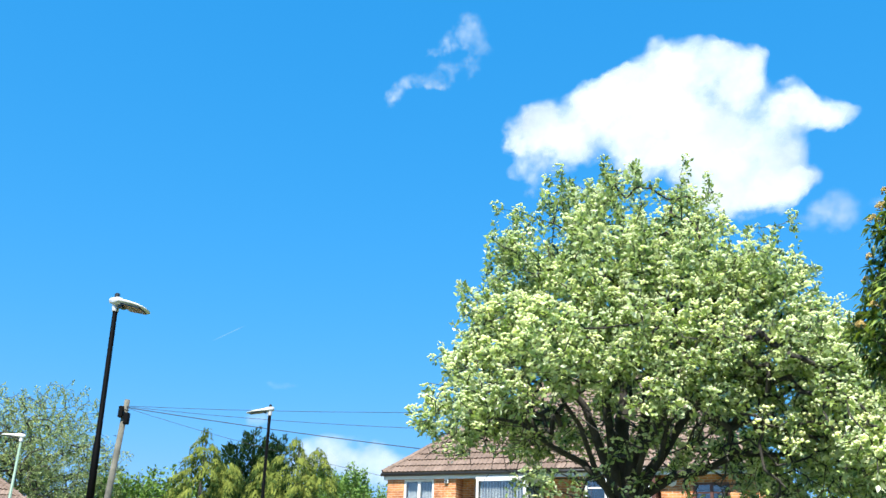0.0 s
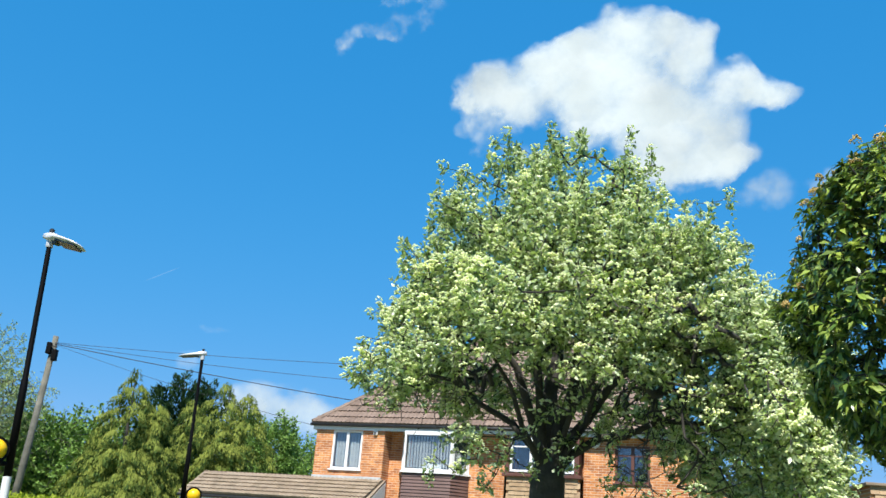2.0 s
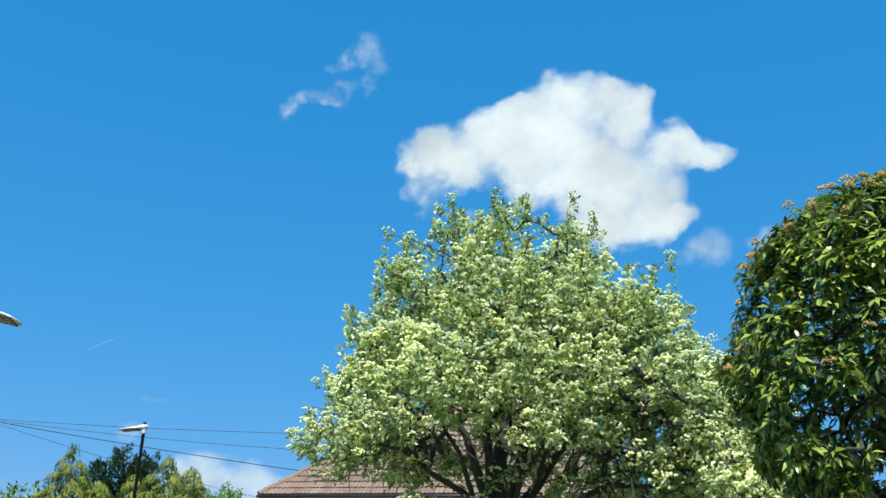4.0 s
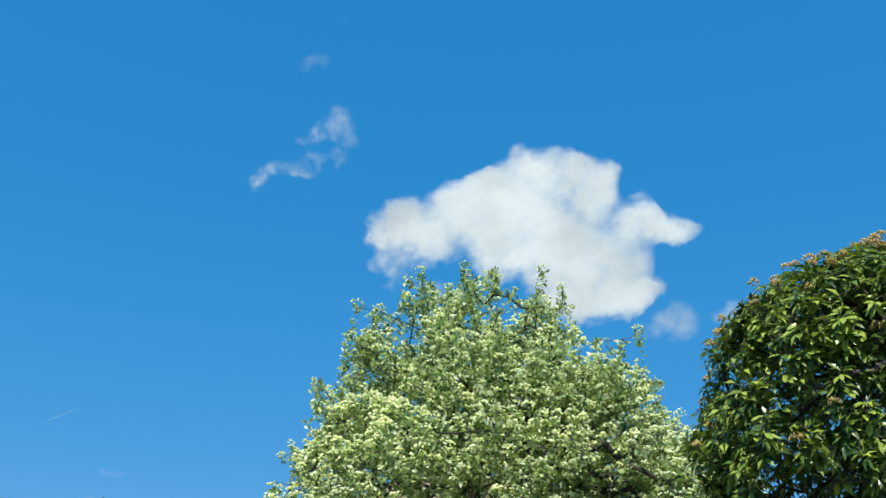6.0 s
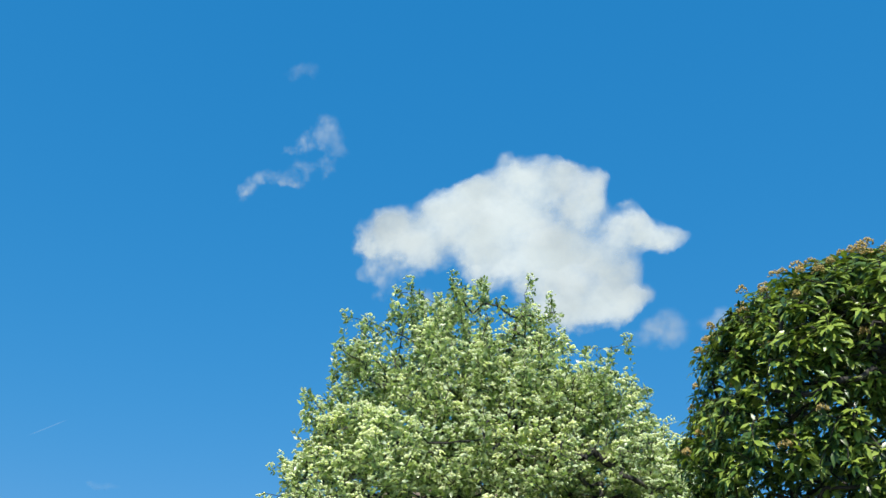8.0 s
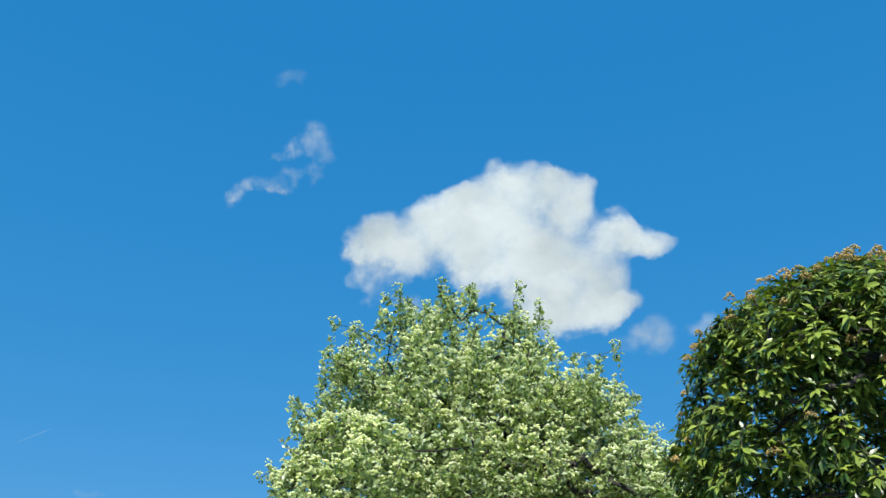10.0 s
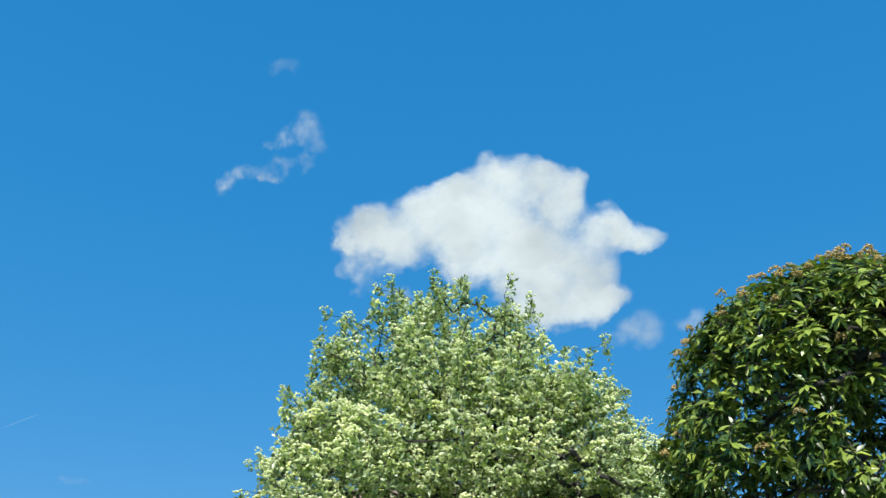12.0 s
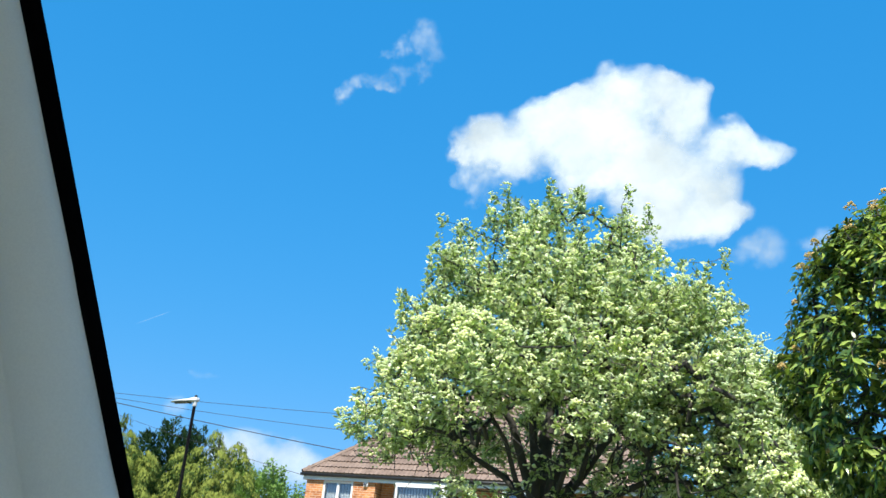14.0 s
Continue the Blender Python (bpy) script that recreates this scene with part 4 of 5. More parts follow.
    limbs = [[(-0.2, -0.1, 3.2), (-0.42, -0.25, 3.75), (-0.62, -0.3, 4.3), (-1.1, -0.5, 4.8), (-1.45, -0.75, 5.3), (-1.8, -0.8, 5.9)],
             [(0.04, 0.06, 3.4), (0.0, 0.1, 4.0), (0.1, 0.08, 4.6), (0.04, 0.0, 5.3), (0.2, 0.1, 6.0), (0.18, 0.1, 6.7), (0.45, 0.0, 7.6)],
             [(0.12, -0.15, 3.4), (0.32, -0.3, 4.0), (0.34, -0.5, 4.6), (0.6, -0.65, 5.2), (0.66, -0.75, 5.9), (0.9, -0.8, 6.6)],
             [(0.3, 0.0, 3.2), (0.62, 0.05, 3.6), (0.95, -0.1, 4.15), (1.4, -0.15, 4.6), (1.75, -0.3, 5.2), (2.2, -0.3, 5.9)],
             [(0.35, -0.05, 3.0), (0.8, -0.15, 3.3), (1.2, -0.2, 3.35), (1.7, -0.4, 3.62), (2.3, -0.5, 3.6), (2.8, -0.7, 3.7), (3.3, -0.8, 3.45)],
             [(0.0, 0.3, 3.2), (0.15, 0.75, 3.8), (0.1, 1.2, 4.4), (0.3, 1.6, 5.1), (0.3, 2.0, 6.0)],
             [(-0.25, 0.15, 3.1), (-0.6, 0.35, 3.5), (-1.1, 0.35, 3.75), (-1.6, 0.5, 4.15), (-2.1, 0.35, 4.2), (-2.6, 0.3, 4.4)],
             [(-0.12, -0.12, 3.0), (-0.2, -0.3, 3.6), (-0.28, -0.35, 4.3), (-0.2, -0.55, 5.0), (-0.45, -0.6, 5.8), (-0.5, -0.7, 6.5)],
             [(0.2, -0.2, 2.95), (0.5, -0.5, 3.45), (0.62, -0.6, 4.0), (1.0, -0.9, 4.5), (1.2, -1.0, 5.2)],
             [(-0.2, -0.2, 2.9), (-0.5, -0.5, 3.3), (-0.75, -0.8, 3.9), (-1.0, -1.0, 4.2), (-1.4, -1.3, 4.7)],
             [(0.15, -0.3, 3.15), (0.2, -0.75, 3.5), (0.45, -1.2, 4.0), (0.45, -1.8, 4.3), (0.65, -2.3, 4.8)]]
    thick = [0.085, 0.135, 0.1, 0.095, 0.075, 0.09, 0.065, 0.085, 0.06, 0.055, 0.055]
    for limb in limbs:
        prev = 3
        for p in limb:
            pts.append(p)
            parents.append(prev)
            prev = len(pts) - 1
    shoots = np.array([(-2.1, 0.0, 7.85), (-1.22, 0.1, 8.45), (0.4, 0.0, 8.68), (1.2, -0.3, 8.72), (2.75, -0.9, 7.4), (-1.75, 0.0, 7.8), (-0.8, 0.0, 8.4), (-0.45, 0.2, 8.3), (0.0, 0.1, 8.6), (0.2, -0.2, 8.55), (1.75, 0, 8.15)])
    high = tips[tips[:, 2] > 5.6]
    more = high[rng.choice(len(high), 330, replace=False)]
    axis = more - np.array([0.4, 0, 4.6])
    more = more + axis / np.linalg.norm(axis, axis=1, keepdims=True) * rng.uniform(0.0, 0.24, (330, 1)) + np.array([0, 0, 0.14])
    shoots = np.concatenate([shoots, more[more[:, 2] < 8.8]])
    # bare drooping twigs below the leafy shell
    bare = []
    while len(bare) < 640:
        a, r = rng.uniform(0, 6.28), rng.uniform(1.3, 3.3)
        x, y = r * math.cos(a), r * math.sin(a)
        z = rng.uniform(3.7, 5.3) - 0.12 * r
        if x > -3.2:
            bare.append((x, y, z))
    while len(bare) < 980:
        x, y, z = rng.uniform(1.9, 4.3), rng.uniform(-2.2, 1.5), rng.uniform(4.3, 7.0)
        if x < np.interp(z, zz, xr) - 0.35 and z < 6.3:
            bare.append((x, y, z))
    while len(bare) < 1200:
        bare.append((rng.uniform(0.7, 2.7), rng.uniform(-2.4, -0.4), rng.uniform(2.2, 3.9)))
    bare = np.array(bare)
    allt = np.concatenate([tips, shoots, bare])
    nodes, par, ends, order = grow(pts, parents, allt, 0.22, 0.10, rng)
    fixed = [0.4, 0.33, 0.3, 0.28, 0.21, 0.14, 0.09] + [r * (1 - 0.85 * k / len(limb)) for r, limb in zip(thick, limbs) for k in range(len(limb))]
    branch_mesh("trunk", nodes, par, 0.0062, 0.38, M_BARK, tree, 0.06, fixed)
    leafy = (order < len(tips) + len(shoots)) | (rng.random(len(order)) < 0.1)
    ends = ends[leafy]
    E = nodes[ends]
    par_arr = np.array(par)
    back = nodes[par_arr[ends]]
    outs = E - back
    outs /= np.linalg.norm(outs, axis=1, keepdims=True) + 1e-9
    outs[:, 2] += 0.45
    outs /= np.linalg.norm(outs, axis=1, keepdims=True)
    P, D, N = tufts(E, outs, 11, 0.17, rng, 0.7)
    L = rng.uniform(0.06, 0.12, len(P))
    leaf_mesh("leaves", P, D, N, L, L * 0.55, M_WHITEBEAM, tree, 0.2, "fresh grey-green leaves", 0.1)
    # leaves along the upright shoots
    sp = []
    for s in shoots:
        for k in range(28):
            sp.append(s - np.array([0.035 * rng.normal(), 0.035 * rng.normal(), abs(rng.normal(0, 0.24)) - 0.02]))
    sp = np.array(sp)
    D2 = rng.normal(0, 0.7, sp.shape) + np.array([0, 0, 0.5])
    leaf_mesh("shoot_leaves", sp, D2, rng.normal(0, 0.6, sp.shape) + np.array([0, 0, 0.4]), rng.uniform(0.07, 0.12, len(sp)), rng.uniform(0.04, 0.06, len(sp)), M_WHITEBEAM, tree, 0.2)
    # flat heads of blossom, most on the sunny outside
    far_out = np.linalg.norm((E - [0.3, 0, 5]) / [3.6, 3.2, 3.3], axis=1)
    pick = rng.random(len(E)) < np.interp(far_out, [0.35, 0.85], [0.2, 0.8]) * np.interp(E[:, 2], [5.8, 8.2], [1.0, 0.45])
    B, R = [], []
    for e in E[pick] + np.array([0, 0, 0.075]):
        w = rng.uniform(0.05, 0.115)
        for k in range(10):
            a, q = rng.uniform(0, 6.28), math.sqrt(rng.random()) * w
            B.append(e + np.array([math.cos(a) * q, math.sin(a) * q, 0.05 * (1 - (q / w) ** 2) + 0.008 * rng.normal()]))
            R.append(w * rng.uniform(0.2, 0.34))
    blob_mesh("blossom", B, R, M_BLOSSOM, tree, 0.7, "cream flat-topped blossom heads", rng)


whitebeam()


# ---- the large-leaved evergreen beside the road
def evergreen():
    rng = np.random.default_rng(11)
    tree = thing("tree", pose(5.16, 7.6, 0), "dense dark evergreen tree with long glossy leaves and rusty flower panicles", "tree")
    zz = [2.0, 2.4, 2.85, 3.4, 3.85, 4.25, 4.55, 4.8, 5.08, 5.3, 5.44]
    rr = [0.6, 1.3, 1.94, 2.08, 2.06, 1.98, 1.88, 1.68, 1.34, 0.9, 0.45]
    tips = []
    while len(tips) < 3300:
        z = rng.uniform(2.0, 5.44)
        a = rng.uniform(0, 6.283)
        bump_r = 1 + 0.1 * noise.noise((math.cos(a) * 1.6, math.sin(a) * 1.6, z * 1.2)) + 0.09 * noise.noise((math.cos(a) * 4, math.sin(a) * 4, z * 3))
        q = rng.choice([rng.uniform(0.88, 1.0), rng.uniform(0.3, 0.9)], p=[0.66, 0.34])
        r = np.interp(z, zz, rr) * bump_r * q
        x, y = r * math.cos(a), 0.86 * r * math.sin(a) * (np.interp(z, [2.4, 4.6], [0.42, 1.0]) if a > math.pi else 1.0)
        if noise.noise((x * 1.5 + 2, y * 1.5, z * 1.5)) < -0.2:
            continue
        tips.append((x, y, z))
    while len(tips) < 3900:
        x, y = rng.uniform(-1.6, 1.6), rng.uniform(-1.4, 1.4)
        r = math.hypot(x, y / 0.86)
        if r < 1.6:
            tips.append((x, y, np.interp(-r, [-q for q in rr[4:]], zz[4:]) * rng.uniform(0.95, 1.005)))
    for q in range(120):
        a, r = rng.uniform(0, 6.28), 1.1 * math.sqrt(rng.random())
        tips.append((0.1 + r * math.cos(a), r * math.sin(a), rng.uniform(1.8, 2.6)))
    tips = np.array(tips)
    pts = [(0, 0, -0.16), (0.02, 0, 0.9), (0.0, 0.03, 1.7), (-0.3, 0.1, 2.3), (-0.6, -0.2, 3.1), (-0.8, -0.3, 3.9), (0.3, 0.0, 2.4), (0.5, 0.2, 3.4), (0.3, 0.2, 4.5), (0.0, -0.4, 2.4), (-0.1, -0.8, 3.3), (-0.2, -0.7, 4.4)]
    parents = [-1, 0, 1, 2, 3, 4, 2, 6, 7, 2, 9, 10]
    nodes, par, ends, order = grow(pts, parents, tips, 0.25, 0.08, rng)
    branch_mesh("trunk", nodes, par, 0.005, 0.4, M_BARK, tree, 0.075)
    E = nodes[ends]
    outs = E - np.array([0, 0, 3.2])
    outs /= np.linalg.norm(outs, axis=1, keepdims=True)
    # each tip carries a drooping whorl of long leaves
    k = 13
    n = len(E)
    ax = outs * 0.75 + np.array([0, 0, 0.45]) + rng.normal(0, 0.22, (n, 3))
    ax /= np.linalg.norm(ax, axis=1, keepdims=True)
    s1 = np.cross(ax, [0.31, 0.87, 0.37])
    s1 /= np.linalg.norm(s1, axis=1, keepdims=True)
    s2 = np.cross(ax, s1)
    o, u1, u2 = (np.repeat(q, k, 0) for q in (ax, s1, s2))
    az = np.tile(np.arange(k) * 2.4, n)[:, None] + rng.normal(0, 0.3, (n * k, 1))
    rise = rng.uniform(-0.45, 0.7, (n * k, 1))
    D = (np.cos(az) * u1 + np.sin(az) * u2) + o * rise - np.array([0, 0, 0.32])
    P = np.repeat(E, k, 0) - o * (0.5 - 0.5 * rise) * 0.12
    N = o + rng.normal(0, 0.22, (n * k, 3)) + np.array([0, 0, 0.25])
    L = rng.uniform(0.085, 0.155, n * k)
    # the nearest few hundred leaves on the road side are single pieces
    towards = (P @ np.array([-0.56, -0.83, 0])) + 0.15 * rng.normal(size=n * k)
    near = np.argsort(-towards)[:280]
    rest = np.setdiff1d(np.arange(n * k), near)
    leaf_mesh("leaves", P[rest], D[rest], N[rest], L[rest], L[rest] * 0.33, M_LOQUAT, tree, 0.22, "long glossy dark green leaves", 0.14)
    v = [(0, 0, 0), (0.07, 0.32, 0.03), (0.17, 0.4, 0.045), (0.17, 0.75, 0.01), (0, 1, -0.1), (-0.17, 0.75, 0.01), (-0.17, 0.4, 0.045), (0, 0.4, 0.0), (0, 0.75, -0.03)]
    f = [(0, 7, 2), (2, 7, 8, 3), (3, 8, 4), (0, 6, 7), (6, 5, 8, 7), (5, 4, 8)]
    me = bpy.data.meshes.new("leaf")
    me.from_pydata(v, [], f)
    me.materials.append(M_LOQUAT)
    for i in near:
        a = Vector(D[i]).normalized()
        s = a.cross(Vector(N[i])).normalized()
        up = s.cross(a)
        m = Matrix((s, a, up)).transposed().to_4x4()
        ob = new("leaf", me)
        ob.parent = tree
        ob.matrix_local = Matrix.Translation(P[i]) @ m @ Matrix.Diagonal((L[i], L[i], L[i], 1))
    # rusty panicles
    outer = np.hypot(E[:, 0], E[:, 1] / 0.86) / np.interp(E[:, 2], zz, rr)
    pick = (rng.random(n) < np.interp(E[:, 2], [2.8, 4.2, 5.2], [0.02, 0.08, 0.16])) & ((outer > 0.82) | (E[:, 2] > 5.2))
    B, R = [], []
    for e, d in zip(E[pick], ax[pick]):
        w = rng.uniform(0.035, 0.068)
        for q in range(60):
            a, h = rng.uniform(0, 6.28), math.sqrt(rng.random())
            B.append(e + d * 0.05 + np.array([math.cos(a) * h * w, math.sin(a) * h * w, 0.04 * (1 - h * h) + rng.normal(0, 0.008) + 0.02]))
            R.append(rng.uniform(0.006, 0.012))
    blob_mesh("flower_mass", B, R, M_PANICLE, tree, 0.9, "rusty orange flower panicles", rng)


evergreen()


# ---- conifers and broad-leaved trees beyond the lamps
def conifer(loc, height, radius, label, mat, lit_mat, seed, count, k, fine, spray, droop, taper, leaders):
    """Leaders (dx, dy, height share, radius share, bough share), each hung with tongues of fine sprays."""
    rng = np.random.default_rng(seed)
    tree = thing("conifer", pose(*loc), label, "conifer")
    part("trunk", tube([(0, 0, -0.16), (0.05, 0, height * 0.5), (0, 0, height * 0.97)], [radius * 0.06, radius * 0.035, 0.015], 8), M_BARK, tree)
    C, out = [], []
    for dx, dy, hf, rf, share in leaders:
        m = int(count * share)
        t = 1 - (1 - rng.random(m)) ** 0.7
        z = height * hf * (0.03 + 0.97 * t)
        a = rng.uniform(0, 2 * math.pi, m)
        lump = np.array([1 + 0.14 * noise.noise((math.cos(q) * 1.7 + seed, math.sin(q) * 1.7, w * 0.8)) + 0.26 * noise.noise((math.cos(q) * 4, math.sin(q) * 4 + seed, w * 2.2)) for q, w in zip(a, z)])
        r = radius * rf * (1 - t) ** taper * lump * rng.choice([1.0, 0.82, 0.6], m, p=[0.66, 0.22, 0.12]) + 0.08
        C.append(np.stack([dx * radius + r * np.cos(a), dy * radius + r * np.sin(a), z], 1))
        out.append(np.stack([np.cos(a), np.sin(a), np.zeros(m)], 1))
    C, out = np.concatenate(C), np.concatenate(out)
    count = len(C)
    o = np.repeat(out, k, 0)
    side = np.stack([-o[:, 1], o[:, 0], np.zeros(count * k)], 1)
    size = np.repeat(spray * rng.uniform(0.6, 1.25, count), k)[:, None]
    up = np.array([0, 0, 1.0])
    n = rng.normal(0, 1, (count * k, 3)) + np.array([0, 0.55, 0.35])
    n /= np.linalg.norm(n, axis=1, keepdims=True)
    narrow = 1 - 0.6 * np.clip(-n[:, 2:] * (1 if droop > 0 else -1), 0, 1)
    N = side * n[:, :1] + o * n[:, 1:2] + up * n[:, 2:]
    P = np.repeat(C, k, 0) + size * (side * n[:, :1] * 0.26 * narrow + o * (n[:, 1:2] * 0.3 * narrow - 0.22 * n[:, 2:] * (1 if droop > 0 else -1)) + up * n[:, 2:] * 0.44) + rng.normal(0, 0.02, (count * k, 3))
    D = -up * droop + o * 0.35 + side * n[:, :1] * 0.4 + rng.normal(0, 0.2, (count * k, 3))
    L = rng.uniform(0.16, 0.32, count * k) * size[:, 0] * fine
    # sprays facing up and out take the brighter copy, sunlight put into colour
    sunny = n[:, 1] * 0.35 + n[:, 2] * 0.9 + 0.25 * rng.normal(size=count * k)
    tip = sunny > 0.2 if lit_mat else np.zeros(count * k, bool)
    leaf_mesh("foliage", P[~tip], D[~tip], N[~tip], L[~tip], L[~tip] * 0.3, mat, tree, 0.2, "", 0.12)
    if lit_mat:
        leaf_mesh("lit_sprays", P[tip], D[tip], N[tip], L[tip], L[tip] * 0.3, lit_mat, tree, 0.2, "golden sprays on bough tops and outsides, sunlight in their colour", 0.12)
    return tree


def broadleaf(loc, height, crown_r, label, mat, seed, tips_n, leaves, size, low=0.3, bare=False):
    rng = np.random.default_rng(seed)
    tree = thing("tree", pose(*loc), label, "tree")
    cz = height * (1 + low) / 2
    hz = height * (1 - low) / 2
    tips = []
    while len(tips) < tips_n:
        p = rng.normal(0, 1, 3)
        p /= np.linalg.norm(p)
        q = rng.random() ** (0.45 if bare else 0.3)
        w = 1 + 0.32 * noise.noise(tuple(p * 1.6 + seed)) + 0.2 * noise.noise(tuple(p * 3.5 + seed))
        c = p * q * w * np.array([crown_r, crown_r, hz]) + np.array([0, 0, cz])
        if c[2] > height:
            continue
        tips.append(c)
    tips = np.array(tips)
    pts = [(0, 0, -0.16), (0.0, 0.05, height * 0.15), (0.05, 0, height * 0.28)]
    par0 = [-1, 0, 1]
    for k in range(5):
        a = k * 1.257 + seed
        b = (0.35 * crown_r * math.cos(a), 0.35 * crown_r * math.sin(a), height * 0.5)
        c = (0.55 * crown_r * math.cos(a + 0.2), 0.55 * crown_r * math.sin(a + 0.2), height * 0.68)
        pts += [b, c]
        par0 += [2, len(pts) - 2]
    nodes, par, ends, order = grow(pts, par0, tips, height * 0.05, 0.1, rng)
    branch_mesh("trunk", nodes, par, 0.007 if bare else 0.009, 0.45, M_BARK, tree, height * 0.03)
    E = nodes[ends]
    outs = E - np.array([0, 0, cz * 0.8])
    outs /= np.linalg.norm(outs, axis=1, keepdims=True)
    P, D, N = tufts(E, outs, leaves, size * 3.2, rng, 0.6)
    L = rng.uniform(0.7, 1.3, len(P)) * size
    leaf_mesh("leaves", P, D, N, L, L * 0.7, mat, tree, 0.15)
    return tree


conifer((-10.4, 34.6, 0), 6.75, 2.45, "broad golden-green conifer with drooping sprays", M_GOLDCON, M_GOLDLIT, 3, 820, 96, 0.8, 0.62, 0.85, 0.82,
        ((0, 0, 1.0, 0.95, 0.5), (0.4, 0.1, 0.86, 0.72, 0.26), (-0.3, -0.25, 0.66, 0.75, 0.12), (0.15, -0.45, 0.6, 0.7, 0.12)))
conifer((-7.4, 37.2, 0), 7.05, 2.8, "golden-green conifer beside the garage", M_GOLDCON, M_GOLDLIT, 5, 880, 96, 0.8, 0.62, 0.85, 0.74,
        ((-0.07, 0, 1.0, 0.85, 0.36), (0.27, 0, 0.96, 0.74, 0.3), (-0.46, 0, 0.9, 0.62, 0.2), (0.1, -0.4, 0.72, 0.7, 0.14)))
SPIRES = ((0, 0, 0.98, 0.55, 0.3), (-0.5, 0.1, 0.88, 0.52, 0.24), (0.45, 0.1, 0.92, 0.5, 0.24), (-0.24, -0.3, 0.92, 0.5, 0.22))
conifer((-11.7, 47.0, 0), 9.25, 2.7, "tall dark green pine behind the golden conifers", M_PINE, None, 8, 800, 52, 1.1, 0.8, -0.55, 0.8, SPIRES)
conifer((-10.6, 47.6, 0), 8.95, 2.0, "dark green pine behind the golden conifers", M_PINE, None, 9, 600, 52, 1.1, 0.75, -0.55, 0.8, SPIRES)
broadleaf((-14.4, 40.0, 0), 6.1, 3.6, "leafy mid-green tree behind the telegraph pole", M_BROAD, 21, 2000, 22, 0.14, 0.05)
broadleaf((-18.3, 42.0, 0), 5.4, 3.4, "leafy mid-green tree near the far road", M_BROAD, 27, 1300, 18, 0.14, 0.05)
broadleaf((-6.9, 45.0, 0), 7.3, 2.3, "mid-green tree behind the golden conifer", M_BROAD, 22, 1300, 26, 0.13, 0.15)
broadleaf((-5.2, 49.5, 0), 6.9, 2.0, "small green tree behind the house corner", M_BROAD, 23, 800, 20, 0.13, 0.2)
broadleaf((-18.2, 37.2, 0), 8.9, 4.0, "tall thinly leafed spring tree with many bare twigs", M_SPRING, 24, 3800, 15, 0.08, 0.15, True)
broadleaf((9.0, 22.5, 0), 4.7, 1.9, "dark green shrub below the blossoming tree", M_LOQUAT, 25, 900, 26, 0.1, 0.03)

# clipped golden hedge
rng = np.random.default_rng(31)
hedge = thing("hedge", pose(-9.6, 22.6, 0, 0, 0, 12), "bright golden-green clipped garden hedge", "hedge")
part("stems", a_box((-3.2, -0.3, -0.16), (3.2, 0.3, 1.6), 0.1), M_BROAD, hedge)
n = 9000
P = np.stack([rng.uniform(-3.4, 3.4, n), rng.uniform(-0.45, 0.45, n), rng.uniform(0.2, 1.85, n)], 1)
face = rng.integers(0, 3, n)
P[face == 0, 1] = -0.42
P[face == 1, 2] = 1.82
P += rng.normal(0, 0.05, P.shape)
leaf_mesh("leaves", P, rng.normal(0, 1, (n, 3)) + [0, -0.2, 0.5], rng.normal(0, 0.5, (n, 3)) + [0, -0.5, 0.5], rng.uniform(0.06, 0.12, n), rng.uniform(0.04, 0.07, n), M_HEDGE, hedge)

# ------------------------------------------------------------------ houses at the margins
FAR_W, FAR_D, FAR_EAVE, FAR_TAN = 3.35, 2.4, 2.86, 0.72
far_house = thing("house", pose(-16.56, 29.61, 0, 0, 0, 23.5), "low brick house with brown tiled hipped roof beside the far road", "house")
wall_with_openings("wall", -3.05, 3.05, -0.16, 2.8, 0.3, 0.3, [(1.35, 2.45, 1.3, 2.4)], far_house)
wall_with_openings("side_wall", 2.75, 3.05, -0.16, 2.8, 0.604, 3.9, [], far_house)
wall_with_openings("side_wall", -3.05, -2.75, -0.16, 2.8, 0.604, 3.9, [], far_house)
wall_with_openings("back_wall", -2.75, 2.75, -0.16, 2.8, 4.2, 0.3, [], far_house)
window_unit("window", 1.35, 2.45, 1.3, 2.4, 0.34, far_house, M_UPVC, [0.5], 0.6)
bm = bmesh.new()
c4 = [bm.verts.new(p) for p in ((-FAR_W, 0, FAR_EAVE), (FAR_W, 0, FAR_EAVE), (FAR_W, 2 * FAR_D, FAR_EAVE), (-FAR_W, 2 * FAR_D, FAR_EAVE))]
r2 = [bm.verts.new((x, FAR_D, FAR_EAVE + FAR_D * FAR_TAN)) for x in (-FAR_W + FAR_D, FAR_W - FAR_D)]
for q in ((c4[0], c4[1], r2[1], r2[0]), (c4[1], c4[2], r2[1]), (c4[2], c4[3], r2[0], r2[1]), (c4[3], c4[0], r2[0]), tuple(c4)):
    bm.faces.new(q)
far_roof = part("roof", bm, M_TILE, far_house, "brown tiled hipped roof")
part("gutter", tube([(-FAR_W, -0.04, FAR_EAVE - 0.03), (FAR_W, -0.04, FAR_EAVE - 0.05)], [0.05, 0.05], 8), M_GUTTER, far_house, "black plastic gutter", True)
shed = thing("outbuilding", pose(10.75, 18.6, 0, 0, 0, -8), "small brick outbuilding with tan tile-hung gable", "outbuilding")
part("wall", a_box((-1.6, 0, -0.16), (1.6, 3, 2.4)), M_BRICK, shed)
gable = part("parapet", a_box((-1.64, -0.02, 2.404), (1.64, 3.02, 3.28)), M_BRICK, shed)
